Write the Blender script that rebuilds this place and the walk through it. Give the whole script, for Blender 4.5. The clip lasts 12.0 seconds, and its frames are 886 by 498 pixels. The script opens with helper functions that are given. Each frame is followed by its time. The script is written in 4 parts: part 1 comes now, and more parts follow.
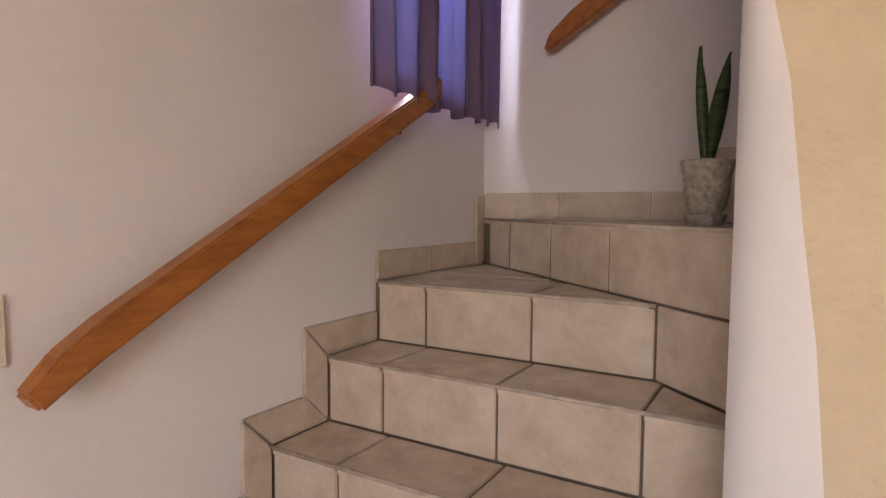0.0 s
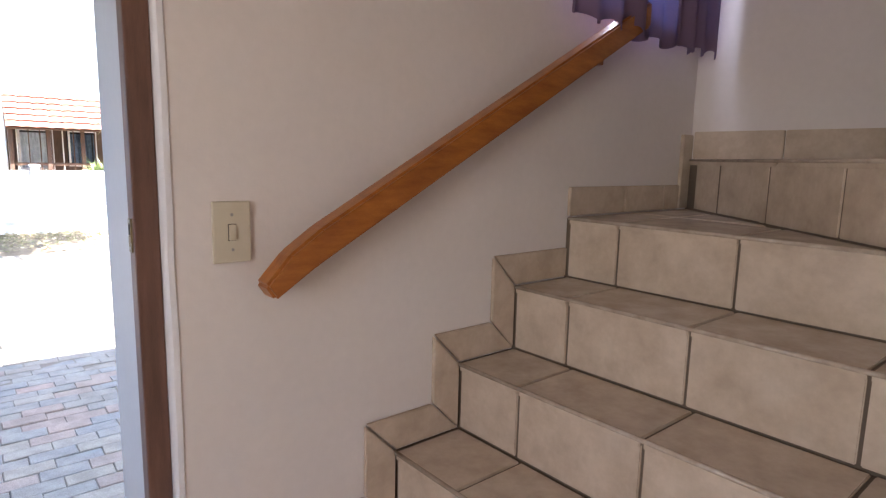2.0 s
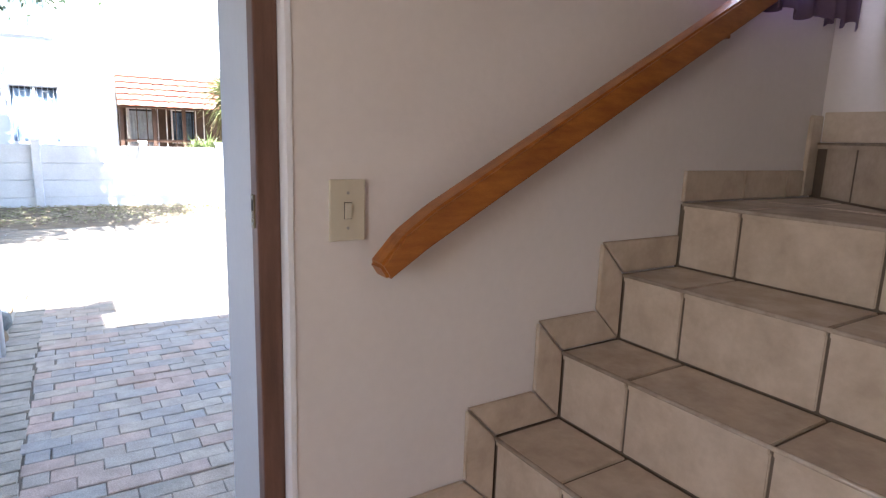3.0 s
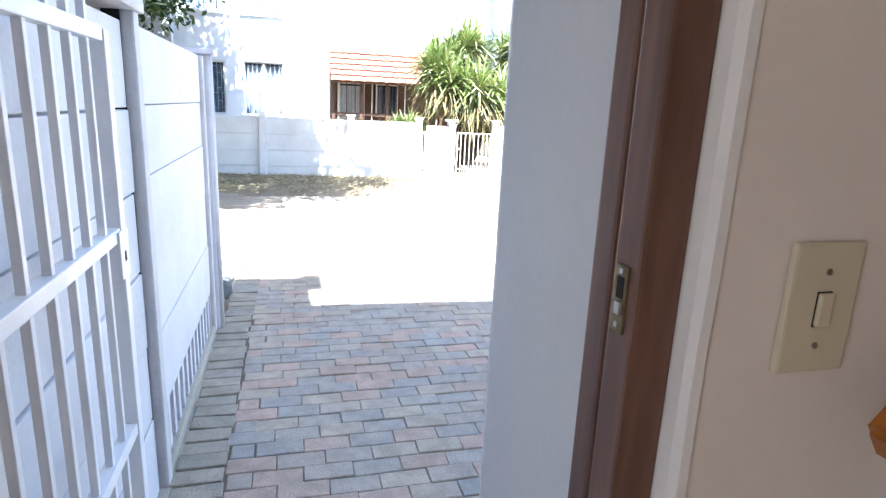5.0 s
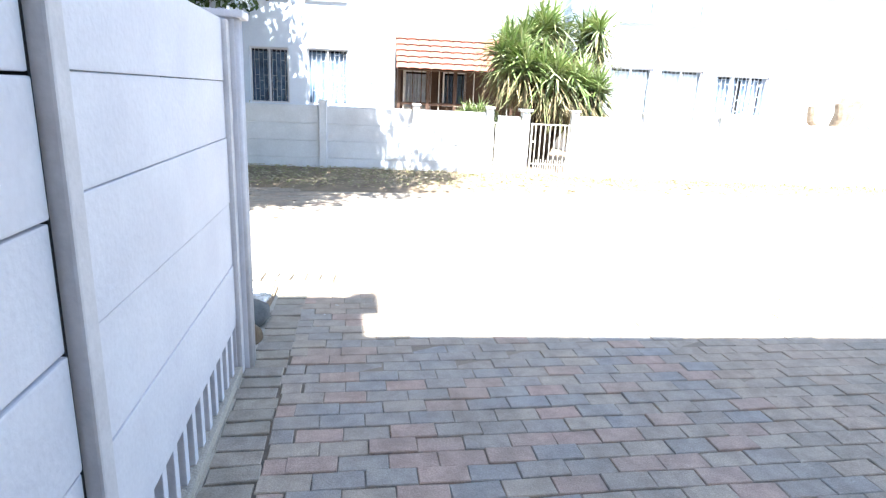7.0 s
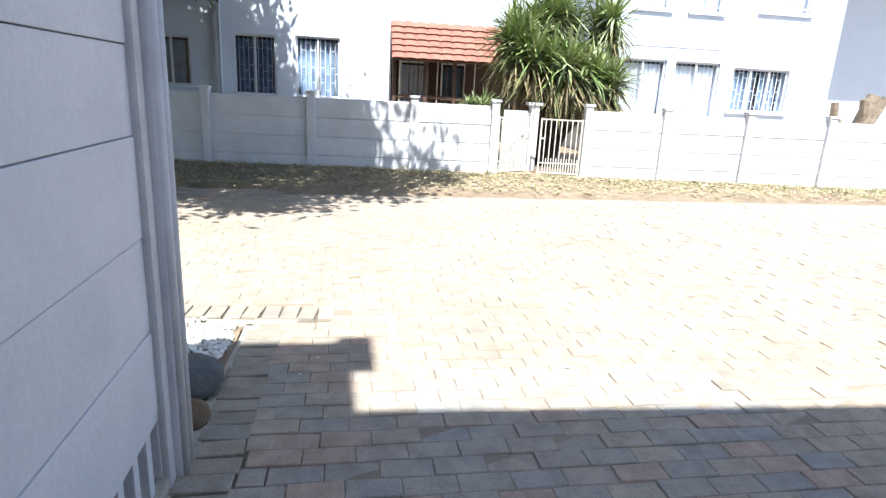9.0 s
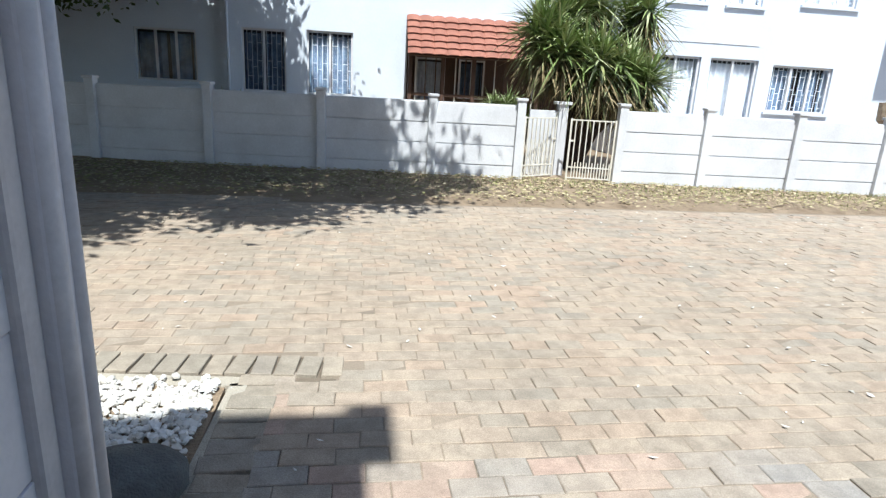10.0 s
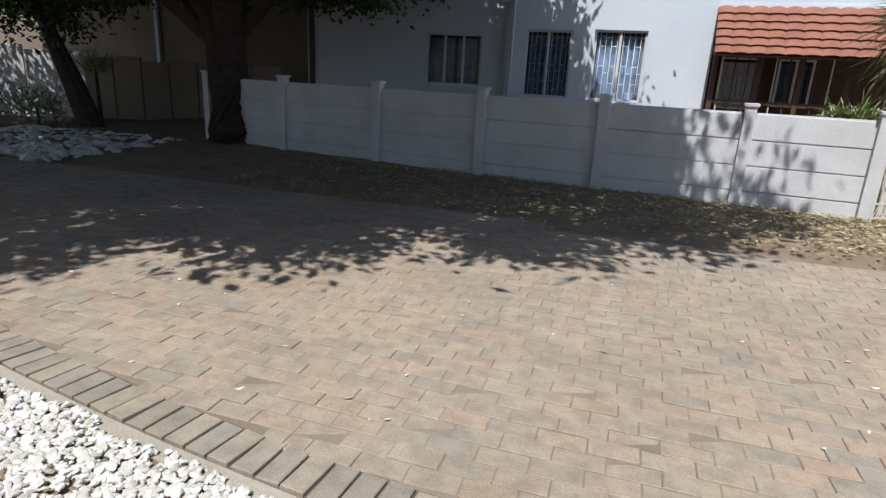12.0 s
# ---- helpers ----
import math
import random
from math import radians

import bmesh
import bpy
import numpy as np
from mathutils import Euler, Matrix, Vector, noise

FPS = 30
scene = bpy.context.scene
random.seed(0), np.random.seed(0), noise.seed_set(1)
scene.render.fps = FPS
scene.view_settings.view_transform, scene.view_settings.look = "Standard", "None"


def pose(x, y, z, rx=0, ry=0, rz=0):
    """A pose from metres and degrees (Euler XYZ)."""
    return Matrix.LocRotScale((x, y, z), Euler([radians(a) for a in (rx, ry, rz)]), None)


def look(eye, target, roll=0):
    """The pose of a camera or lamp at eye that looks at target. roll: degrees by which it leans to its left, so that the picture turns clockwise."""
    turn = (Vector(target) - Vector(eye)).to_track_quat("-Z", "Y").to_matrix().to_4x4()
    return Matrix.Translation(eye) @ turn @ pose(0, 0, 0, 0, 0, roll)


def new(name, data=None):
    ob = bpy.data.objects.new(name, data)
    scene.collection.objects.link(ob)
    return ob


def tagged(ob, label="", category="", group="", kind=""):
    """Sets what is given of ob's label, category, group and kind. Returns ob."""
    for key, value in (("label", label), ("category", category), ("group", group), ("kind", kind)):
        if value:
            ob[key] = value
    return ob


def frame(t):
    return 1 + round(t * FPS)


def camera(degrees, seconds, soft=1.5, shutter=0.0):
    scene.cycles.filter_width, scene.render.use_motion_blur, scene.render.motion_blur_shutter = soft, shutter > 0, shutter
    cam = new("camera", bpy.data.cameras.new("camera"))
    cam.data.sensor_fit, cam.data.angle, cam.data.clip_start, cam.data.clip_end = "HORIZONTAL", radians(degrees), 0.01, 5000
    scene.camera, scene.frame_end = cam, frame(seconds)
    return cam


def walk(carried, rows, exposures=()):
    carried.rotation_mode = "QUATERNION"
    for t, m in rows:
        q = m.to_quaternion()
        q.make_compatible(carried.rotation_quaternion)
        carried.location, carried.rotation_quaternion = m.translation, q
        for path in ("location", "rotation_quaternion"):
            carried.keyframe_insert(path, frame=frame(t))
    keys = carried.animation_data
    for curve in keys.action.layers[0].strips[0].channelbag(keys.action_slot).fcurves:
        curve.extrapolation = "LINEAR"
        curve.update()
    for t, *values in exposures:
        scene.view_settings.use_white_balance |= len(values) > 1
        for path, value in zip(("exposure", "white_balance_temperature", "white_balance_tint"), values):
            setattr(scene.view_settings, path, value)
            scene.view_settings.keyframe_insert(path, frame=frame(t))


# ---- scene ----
cam = camera(74.2, 12.0, soft=1.3)
PATH = [
    (0, (-1.177, -1.079, 1.474), (0.533, -0.05, 1.339), 0.4),
    (0.5, (-1.174, -1.088, 1.445), (0.451, 0.063, 1.257), 0.7),
    (1, (-1.174, -1.102, 1.433), (0.343, 0.178, 1.191), 1.0),
    (1.5, (-1.174, -1.105, 1.427), (0.216, 0.306, 1.15), 1.2),
    (2, (-1.182, -1.094, 1.419), (0.094, 0.416, 1.118), 1.3),
    (2.5, (-1.2, -1.071, 1.418), (-0.03, 0.515, 1.078), 1.7),
    (3, (-1.219, -1.023, 1.415), (-0.157, 0.631, 1.043), 1.9),
    (3.5, (-1.244, -0.96, 1.418), (-0.316, 0.766, 1.021), 2.1),
    (3.7, (-1.257, -0.915, 1.43), (-0.376, 0.83, 1.005), 2.5),
    (5.3, (-1.192, -0.247, 1.43), (-0.764, 1.646, 0.947), 2.3),
    (5.5, (-1.178, -0.159, 1.425), (-0.794, 1.741, 0.934), 2.2),
    (6, (-1.18, 0.116, 1.43), (-0.844, 2.022, 0.927), 2.4),
    (6.5, (-1.155, 0.368, 1.418), (-0.837, 2.277, 0.911), 2.5),
    (7, (-1.13, 0.598, 1.371), (-0.826, 2.507, 0.859), 2.5),
    (7.2, (-1.14, 0.699, 1.334), (-0.828, 2.607, 0.823), 2.6),
    (8.8, (-1.106, 1.456, 1.313), (-0.776, 3.358, 0.789), 3.0),
    (9, (-1.096, 1.638, 1.306), (-0.769, 3.54, 0.779), 2.9),
    (9.5, (-1.074, 2.021, 1.289), (-0.748, 3.922, 0.759), 3.1),
    (10, (-1.101, 2.454, 1.281), (-0.812, 4.36, 0.748), 3.1),
    (10.5, (-1.123, 2.861, 1.276), (-0.951, 4.779, 0.737), 3.1),
    (11, (-1.156, 3.247, 1.257), (-1.224, 5.17, 0.711), 3.1),
    (11.5, (-1.226, 3.503, 1.284), (-1.528, 5.4, 0.727), 3.3),
    (12, (-1.261, 3.662, 1.321), (-1.829, 5.492, 0.75), 3.0),
]
EXPO = [(0.0, 4.15, 6600, 12), (1.0, 4.08, 6500, 11), (2.5, 3.70, 6150, 9), (3.7, 3.5, 6100, 8), (5.3, 3.3, 6150, 6), (6.5, 3.1, 6200, 6), (7.2, 2.85, 6200, 6),
        (8.8, 1.9, 6200, 7), (9.5, 1.3, 6100, 4), (10.5, 0.72, 6300, 6), (11.3, 0.40, 6400, 9), (12.0, 0.38, 6400, 9)]
walk(cam, [(t, look(e, a, r)) for t, e, a, r in PATH], EXPO)

# ---- world and light ----
SUN_EL = radians(60)
world = bpy.data.worlds.new("sky")
world.use_nodes = True
scene.world = world
wn = world.node_tree.nodes
sky = wn.new("ShaderNodeTexSky")
sky.sky_type = "NISHITA"
sky.sun_disc = False
sky.sun_elevation = SUN_EL
sky.sun_rotation = radians(178)
world.node_tree.links.new(sky.outputs[0], wn["Background"].inputs[0])
wn["Background"].inputs[1].default_value = 0.078
sun = new("sun", bpy.data.lights.new("sun", "SUN"))
sun.data.energy = 3.6
sun.data.angle = radians(0.55)
sun.data.color = (1.0, 0.972, 0.93)
sun.matrix_basis = look((0, 0, 0), (-0.03 * math.cos(SUN_EL), math.cos(SUN_EL), -math.sin(SUN_EL)))


def window_light(name, x, y, z, target, w, h, power, color):
    ob = new(name, bpy.data.lights.new(name, "AREA"))
    ob.data.shape, ob.data.size, ob.data.size_y = "RECTANGLE", w, h
    ob.data.energy, ob.data.color = power, color
    ob.matrix_basis = look((x, y, z), target)
    return ob


# added warm fill from an unseen opening behind the walker, and daylight of the small stair window
window_light("room_fill_light", -3.24, -1.7, 1.6, (0, -1.5, 1.4), 1.2, 1.1, 1.8, (1.0, 0.81, 0.69))
window_light("stair_window_light", 0.48, 0.2, 2.35, (0.48, -3, 1.6), 0.44, 0.85, 1.3, (0.72, 0.76, 1.0))


# ---- materials ----
def mat(name, c1, c2=None, rough=0.7, scale=8.0, fine=90.0, bump=0.15, metal=0.0, dist=0.004, per="", ramp=None, stain=0.25):
    """Two-scale noise colour with fine relief; per: 'object' or 'island' adds a random tone per piece from the ramp."""
    m = bpy.data.materials.new(name)
    m.use_nodes = True
    nt = m.node_tree
    n, l = nt.nodes, nt.links
    b = n["Principled BSDF"]
    b.inputs["Roughness"].default_value = rough
    b.inputs["Metallic"].default_value = metal
    geo = n.new("ShaderNodeNewGeometry")
    pos = geo.outputs["Position"]
    big = n.new("ShaderNodeTexNoise")
    big.inputs["Scale"].default_value = scale
    big.inputs["Detail"].default_value = 6
    big.inputs["Roughness"].default_value = 0.6
    small = n.new("ShaderNodeTexNoise")
    small.inputs["Scale"].default_value = fine
    small.inputs["Detail"].default_value = 4
    l.new(pos, big.inputs["Vector"])
    l.new(pos, small.inputs["Vector"])
    mix = n.new("ShaderNodeMix")
    mix.data_type = "RGBA"
    mr = n.new("ShaderNodeMapRange")
    mr.inputs[1].default_value, mr.inputs[2].default_value = 0.35, 0.68
    l.new(big.outputs[0], mr.inputs[0])
    l.new(mr.outputs[0], mix.inputs[0])
    if ramp:
        cr = n.new("ShaderNodeValToRGB")
        cr.color_ramp.interpolation = "CONSTANT"
        while len(cr.color_ramp.elements) < len(ramp):
            cr.color_ramp.elements.new(0.5)
        for k, c in enumerate(ramp):
            cr.color_ramp.elements[k].position = k / len(ramp)
            cr.color_ramp.elements[k].color = (*c, 1)
        if per == "object":
            oi = n.new("ShaderNodeObjectInfo")
            l.new(oi.outputs["Random"], cr.inputs[0])
        else:
            l.new(geo.outputs["Random Per Island"], cr.inputs[0])
        l.new(cr.outputs[0], mix.inputs[6])
        mix.inputs[7].default_value = (*(c2 or c1), 1)
        mr.inputs[4].default_value = stain * 2
    else:
        mix.inputs[6].default_value = (*c1, 1)
        mix.inputs[7].default_value = (*(c2 or [v * 0.82 for v in c1]), 1)
    mul = n.new("ShaderNodeMix")
    mul.data_type = "RGBA"
    mul.blend_type = "MULTIPLY"
    mul.inputs[0].default_value = stain
    l.new(mix.outputs[2], mul.inputs[6])
    l.new(small.outputs[0], mul.inputs[7])
    gain = n.new("ShaderNodeMix")
    gain.data_type = "RGBA"
    gain.blend_type = "MULTIPLY"
    gain.inputs[0].default_value = 1.0
    g = 1 + stain * 0.5
    gain.inputs[7].default_value = (g, g, g, 1)
    l.new(mul.outputs[2], gain.inputs[6])
    l.new(gain.outputs[2], b.inputs["Base Color"])
    bp = n.new("ShaderNodeBump")
    bp.inputs["Strength"].default_value = bump
    bp.inputs["Distance"].default_value = dist
    ad = n.new("ShaderNodeMath")
    ad.operation = "ADD"
    l.new(small.outputs[0], ad.inputs[0])
    l.new(big.outputs[0], ad.inputs[1])
    l.new(ad.outputs[0], bp.inputs["Height"])
    l.new(bp.outputs[0], b.inputs["Normal"])
    return m


def wood_mat(name, c1, c2, direction=(1, 12, 12), rough=0.35):
    m = mat(name, c1, c2, rough=rough, scale=3, fine=60, bump=0.05, stain=0.3)
    nt = m.node_tree
    n, l = nt.nodes, nt.links
    geo = [k for k in n if k.type == "NEW_GEOMETRY"][0]
    mp = n.new("ShaderNodeMapping")
    mp.inputs["Scale"].default_value = direction
    l.new(geo.outputs["Position"], mp.inputs[0])
    for k in n:
        if k.type == "TEX_NOISE":
            l.new(mp.outputs[0], k.inputs["Vector"])
    return m


M_plaster = mat("interior_plaster", (0.74, 0.69, 0.66), (0.70, 0.65, 0.62), rough=0.75, scale=2.5, fine=45, bump=0.12, dist=0.006, stain=0.08)
# same plaster as the walls, with the warm light put into its colour
M_warmlit = mat("warm_lit_plaster", (0.62, 0.49, 0.33), (0.55, 0.43, 0.28), rough=0.8, scale=5, fine=30, bump=0.6, dist=0.012, stain=0.12)
M_out = mat("exterior_white_paint", (0.80, 0.80, 0.82), (0.74, 0.74, 0.77), rough=0.7, scale=2, fine=60, bump=0.2, stain=0.08)
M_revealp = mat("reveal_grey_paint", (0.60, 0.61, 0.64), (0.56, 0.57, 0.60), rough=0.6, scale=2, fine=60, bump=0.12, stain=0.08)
M_house = mat("house_wall_paint", (0.70, 0.76, 0.85), (0.64, 0.70, 0.80), rough=0.8, scale=0.8, fine=25, bump=0.25, dist=0.01, stain=0.1)
M_tan = mat("tan_wall_paint", (0.27, 0.215, 0.165), (0.21, 0.165, 0.125), rough=0.8, scale=0.8, fine=25, bump=0.2)
M_panel = mat("precast_panel_paint", (0.68, 0.68, 0.71), (0.60, 0.60, 0.64), rough=0.75, scale=3, fine=50, bump=0.35, dist=0.006, stain=0.14)
M_post = mat("precast_post_paint", (0.60, 0.59, 0.60), (0.50, 0.49, 0.50), rough=0.75, scale=6, fine=60, bump=0.3, stain=0.2)
M_fence = mat("fence_panel_paint", (0.68, 0.69, 0.72), (0.57, 0.575, 0.60), rough=0.8, scale=2.2, fine=40, bump=0.35, dist=0.008, stain=0.2)
M_tile = mat("stair_tile_glaze", (0.61, 0.505, 0.40), (0.47, 0.375, 0.285), rough=0.2, scale=11, fine=60, bump=0.05, stain=0.15)
M_nosing = mat("worn_glazed_nosing", (0.50, 0.42, 0.34), (0.36, 0.29, 0.23), rough=0.16, scale=25, fine=120, bump=0.1, stain=0.2)
M_grout = mat("tile_grout", (0.15, 0.115, 0.085), rough=0.9, fine=140)
M_rail = wood_mat("varnished_rail_wood", (0.42, 0.150, 0.030), (0.26, 0.080, 0.017), (3, 14, 14), 0.3)
M_frame = wood_mat("brown_frame_wood", (0.17, 0.085, 0.06), (0.10, 0.05, 0.036), (14, 14, 1.5), 0.5)
# brown wood, taken darker to put the porch's shade into the colour
M_porchwood = wood_mat("porch_wood", (0.11, 0.06, 0.04), (0.07, 0.04, 0.028), (10, 10, 1.5), 0.6)
M_cream = mat("cream_plastic", (0.60, 0.55, 0.43), (0.57, 0.52, 0.41), rough=0.35, stain=0.04, bump=0.02)
# near-black colour that paints the shade in gaps, holes and vents
M_gapshade = mat("painted_gap_shade", (0.015, 0.014, 0.013), rough=0.9)
M_metal = mat("worn_steel", (0.45, 0.44, 0.42), rough=0.35, metal=0.9, stain=0.3)
M_brass = mat("worn_brass", (0.22, 0.17, 0.09), (0.10, 0.08, 0.05), rough=0.45, metal=0.9, stain=0.3)
M_gatewhite = mat("white_gate_enamel", (0.86, 0.86, 0.87), (0.80, 0.80, 0.82), rough=0.4, scale=12, fine=120, bump=0.1, stain=0.1)
M_gatecream = mat("cream_gate_enamel", (0.72, 0.70, 0.64), (0.60, 0.56, 0.48), rough=0.5, scale=10, fine=120, bump=0.1, stain=0.2)
M_curtain = mat("purple_curtain_cloth", (0.25, 0.165, 0.25), (0.20, 0.13, 0.21), rough=0.9, scale=6, fine=400, bump=0.15, dist=0.001, stain=0.2)
M_pot = mat("embossed_grey_pot", (0.50, 0.45, 0.37), (0.27, 0.24, 0.185), rough=0.5, scale=60, fine=220, bump=0.5, dist=0.01, stain=0.3)
M_saucer = mat("silver_foil_saucer", (0.55, 0.52, 0.47), (0.32, 0.30, 0.27), rough=0.3, scale=60, fine=200, bump=0.9, dist=0.006, metal=0.5)
M_soil = mat("potting_soil", (0.05, 0.035, 0.025), rough=0.95, fine=200, bump=0.8)
M_sansev = wood_mat("snake_plant_leaf", (0.10, 0.16, 0.055), (0.025, 0.055, 0.02), (7, 7, 34), 0.4)
M_floor = mat("room_floor_tile", (0.50, 0.44, 0.36), (0.44, 0.38, 0.31), rough=0.35, scale=5)
M_concrete = mat("edge_concrete", (0.47, 0.43, 0.36), (0.36, 0.325, 0.27), rough=0.9, scale=9, fine=90, bump=0.7, dist=0.01, stain=0.35)
M_ground = mat("sandy_earth", (0.34, 0.26, 0.18), (0.22, 0.16, 0.105), rough=0.95, scale=3.5, fine=70, bump=0.8, dist=0.02, stain=0.4)
M_dust = mat("joint_dust", (0.30, 0.245, 0.19), (0.20, 0.165, 0.13), rough=0.95, scale=3, fine=150, bump=0.5)
M_joint = mat("joint_sand", (0.21, 0.17, 0.13), (0.10, 0.085, 0.065), rough=0.95, scale=6, fine=150, bump=0.5)
BRICKS = [(0.41, 0.295, 0.24), (0.33, 0.295, 0.26), (0.385, 0.325, 0.26), (0.295, 0.28, 0.265), (0.35, 0.30, 0.25), (0.40, 0.29, 0.235), (0.315, 0.29, 0.26)]
FIELD = [(0.355, 0.285, 0.225), (0.315, 0.27, 0.22), (0.365, 0.30, 0.235), (0.295, 0.26, 0.215), (0.34, 0.285, 0.23), (0.365, 0.28, 0.215)]
M_brick = mat("paver", (0, 0, 0), (0.35, 0.29, 0.23), rough=0.88, scale=1.8, fine=120, bump=0.5, dist=0.006, per="object", ramp=BRICKS, stain=0.33)
M_brick_far = mat("paver_field", (0, 0, 0), (0.38, 0.31, 0.24), rough=0.88, scale=0.9, fine=120, bump=0.5, dist=0.006, per="island", ramp=FIELD, stain=0.4)
M_edge = mat("edge_paver", (0, 0, 0), (0.28, 0.245, 0.20), rough=0.9, scale=2.5, fine=120, bump=0.6, dist=0.006, per="object",
             ramp=[(0.34, 0.295, 0.235), (0.30, 0.265, 0.215), (0.37, 0.315, 0.25), (0.31, 0.275, 0.235)], stain=0.35)
M_pebble = mat("white_pebble", (0, 0, 0), (0.62, 0.60, 0.56), rough=0.7, scale=20, fine=150, bump=0.2, per="island",
               ramp=[(0.74, 0.73, 0.70), (0.66, 0.64, 0.60), (0.78, 0.77, 0.75), (0.55, 0.52, 0.47)], stain=0.15)
M_stone = mat("dark_boulder", (0.13, 0.14, 0.14), (0.085, 0.09, 0.09), rough=0.8, scale=14, fine=120, bump=0.8, dist=0.01, stain=0.4)
M_stone2 = mat("brown_boulder", (0.20, 0.14, 0.085), (0.14, 0.10, 0.06), rough=0.85, scale=14, fine=120, bump=0.8, dist=0.01, stain=0.4)
M_roof = mat("terracotta_roof_tile", (0.36, 0.15, 0.105), (0.26, 0.105, 0.075), rough=0.75, scale=4, fine=60, bump=0.3, stain=0.25)
M_roofdark = mat("house_roof", (0.25, 0.12, 0.09), rough=0.8)
M_bark = mat("tree_bark", (0.075, 0.055, 0.042), (0.045, 0.034, 0.027), rough=0.95, scale=8, fine=50, bump=1.0, dist=0.03, stain=0.4)
M_stump = mat("pale_cut_bark", (0.34, 0.27, 0.20), (0.20, 0.155, 0.11), rough=0.95, scale=7, fine=40, bump=1.0, dist=0.03, stain=0.4)
M_leaf = mat("tree_leaf", (0, 0, 0), (0.035, 0.07, 0.018), rough=0.55, scale=2, fine=40, bump=0.1, per="island",
             ramp=[(0.04, 0.085, 0.02), (0.055, 0.10, 0.025), (0.03, 0.06, 0.016)], stain=0.2)
M_yucca = mat("yucca_blade", (0, 0, 0), (0.10, 0.15, 0.045), rough=0.45, scale=4, fine=60, bump=0.1, per="island",
              ramp=[(0.21, 0.29, 0.085), (0.30, 0.38, 0.15), (0.15, 0.22, 0.07), (0.46, 0.50, 0.30), (0.34, 0.36, 0.17)], stain=0.2)
M_yuccadry = mat("dry_yucca_blade", (0, 0, 0), (0.12, 0.10, 0.045), rough=0.8, scale=4, fine=60, per="island",
                 ramp=[(0.26, 0.20, 0.10), (0.16, 0.13, 0.07), (0.15, 0.17, 0.07), (0.34, 0.27, 0.15)], stain=0.2)
M_litter = mat("dry_leaf_litter", (0, 0, 0), (0.30, 0.24, 0.13), rough=0.9, scale=5, fine=60, per="island",
               ramp=[(0.50, 0.42, 0.26), (0.36, 0.32, 0.16), (0.58, 0.50, 0.33), (0.26, 0.27, 0.11)], stain=0.2)
M_grass = mat("thin_grass", (0, 0, 0), (0.14, 0.17, 0.05), rough=0.8, scale=5, per="island", ramp=[(0.12, 0.17, 0.045), (0.20, 0.20, 0.08), (0.09, 0.13, 0.03)])
M_winframe = mat("white_window_steel", (0.72, 0.72, 0.74), (0.66, 0.66, 0.69), rough=0.45, stain=0.08)
M_lace = mat("pale_lace_curtain", (0.20, 0.27, 0.37), (0.10, 0.14, 0.20), rough=0.95, scale=6, fine=30, bump=0.3, stain=0.2)
M_lacew = mat("white_lace_curtain", (0.74, 0.76, 0.80), (0.55, 0.58, 0.64), rough=0.95, scale=7, fine=30, bump=0.3, stain=0.2)
# near-black colour standing for the shade inside the rooms
M_roomshade = mat("painted_room_shade", (0.05, 0.05, 0.055), rough=0.9)


def weather(m, blotch=9.0, grit=230.0, dark=0.86, light=1.12):
    """Blotches of dirt and gritty speckle multiplied over the colour, with a coarser relief."""
    nt = m.node_tree
    n, l = nt.nodes, nt.links
    b = n["Principled BSDF"]
    src = b.inputs["Base Color"].links[0].from_socket
    geo = [k for k in n if k.type == "NEW_GEOMETRY"][0]
    for scale, lo, hi, a, z in ((blotch, 0.36, 0.60, dark, light), (grit, 0.34, 0.60, 0.84, 1.18), (1.1, 0.34, 0.62, 0.92, 1.08)):
        t = n.new("ShaderNodeTexNoise")
        t.inputs["Scale"].default_value = scale
        t.inputs["Detail"].default_value = 5
        t.inputs["Roughness"].default_value = 0.65
        l.new(geo.outputs["Position"], t.inputs["Vector"])
        r = n.new("ShaderNodeMapRange")
        for k, v in enumerate((lo, hi, a, z), 1):
            r.inputs[k].default_value = v
        l.new(t.outputs[0], r.inputs[0])
        x = n.new("ShaderNodeMix")
        x.data_type, x.blend_type = "RGBA", "MULTIPLY"
        x.inputs[0].default_value = 1.0
        l.new(src, x.inputs[6])
        l.new(r.outputs[0], x.inputs[7])
        src = x.outputs[2]
    l.new(src, b.inputs["Base Color"])
    return m


for m in (M_brick, M_brick_far, M_edge):
    weather(m)
weather(M_dust, 6.0)
weather(M_concrete, 9.0)


def glass_mat():
    m = bpy.data.materials.new("window_glass")
    m.use_nodes = True
    b = m.node_tree.nodes["Principled BSDF"]
    b.inputs["Base Color"].default_value = (0.9, 0.95, 1, 1)
    b.inputs["Roughness"].default_value = 0.03
    b.inputs["Transmission Weight"].default_value = 1.0
    b.inputs["IOR"].default_value = 1.2
    return m


M_glass = glass_mat()


# ---- building helpers ----
def link(name, bm, material, parent=None, label="", smooth=False):
    me = bpy.data.meshes.new(name)
    bm.normal_update()
    bm.to_mesh(me)
    bm.free()
    if smooth:
        me.polygons.foreach_set("use_smooth", [True] * len(me.polygons))
    if material:
        me.materials.append(material)
    ob = new(name, me)
    if parent:
        ob.parent = parent
    if label:
        ob["label"] = label
    return ob


def part(name, bm, material, parent, label="", smooth=False):
    return link(name, bm, material, parent, label, smooth)


def empty(name, label, category, x=0, y=0, z=0, rz=0, group="", kind=""):
    ob = new(name)
    ob.matrix_basis = pose(x, y, z, 0, 0, rz)
    return tagged(ob, label, category, group, kind)


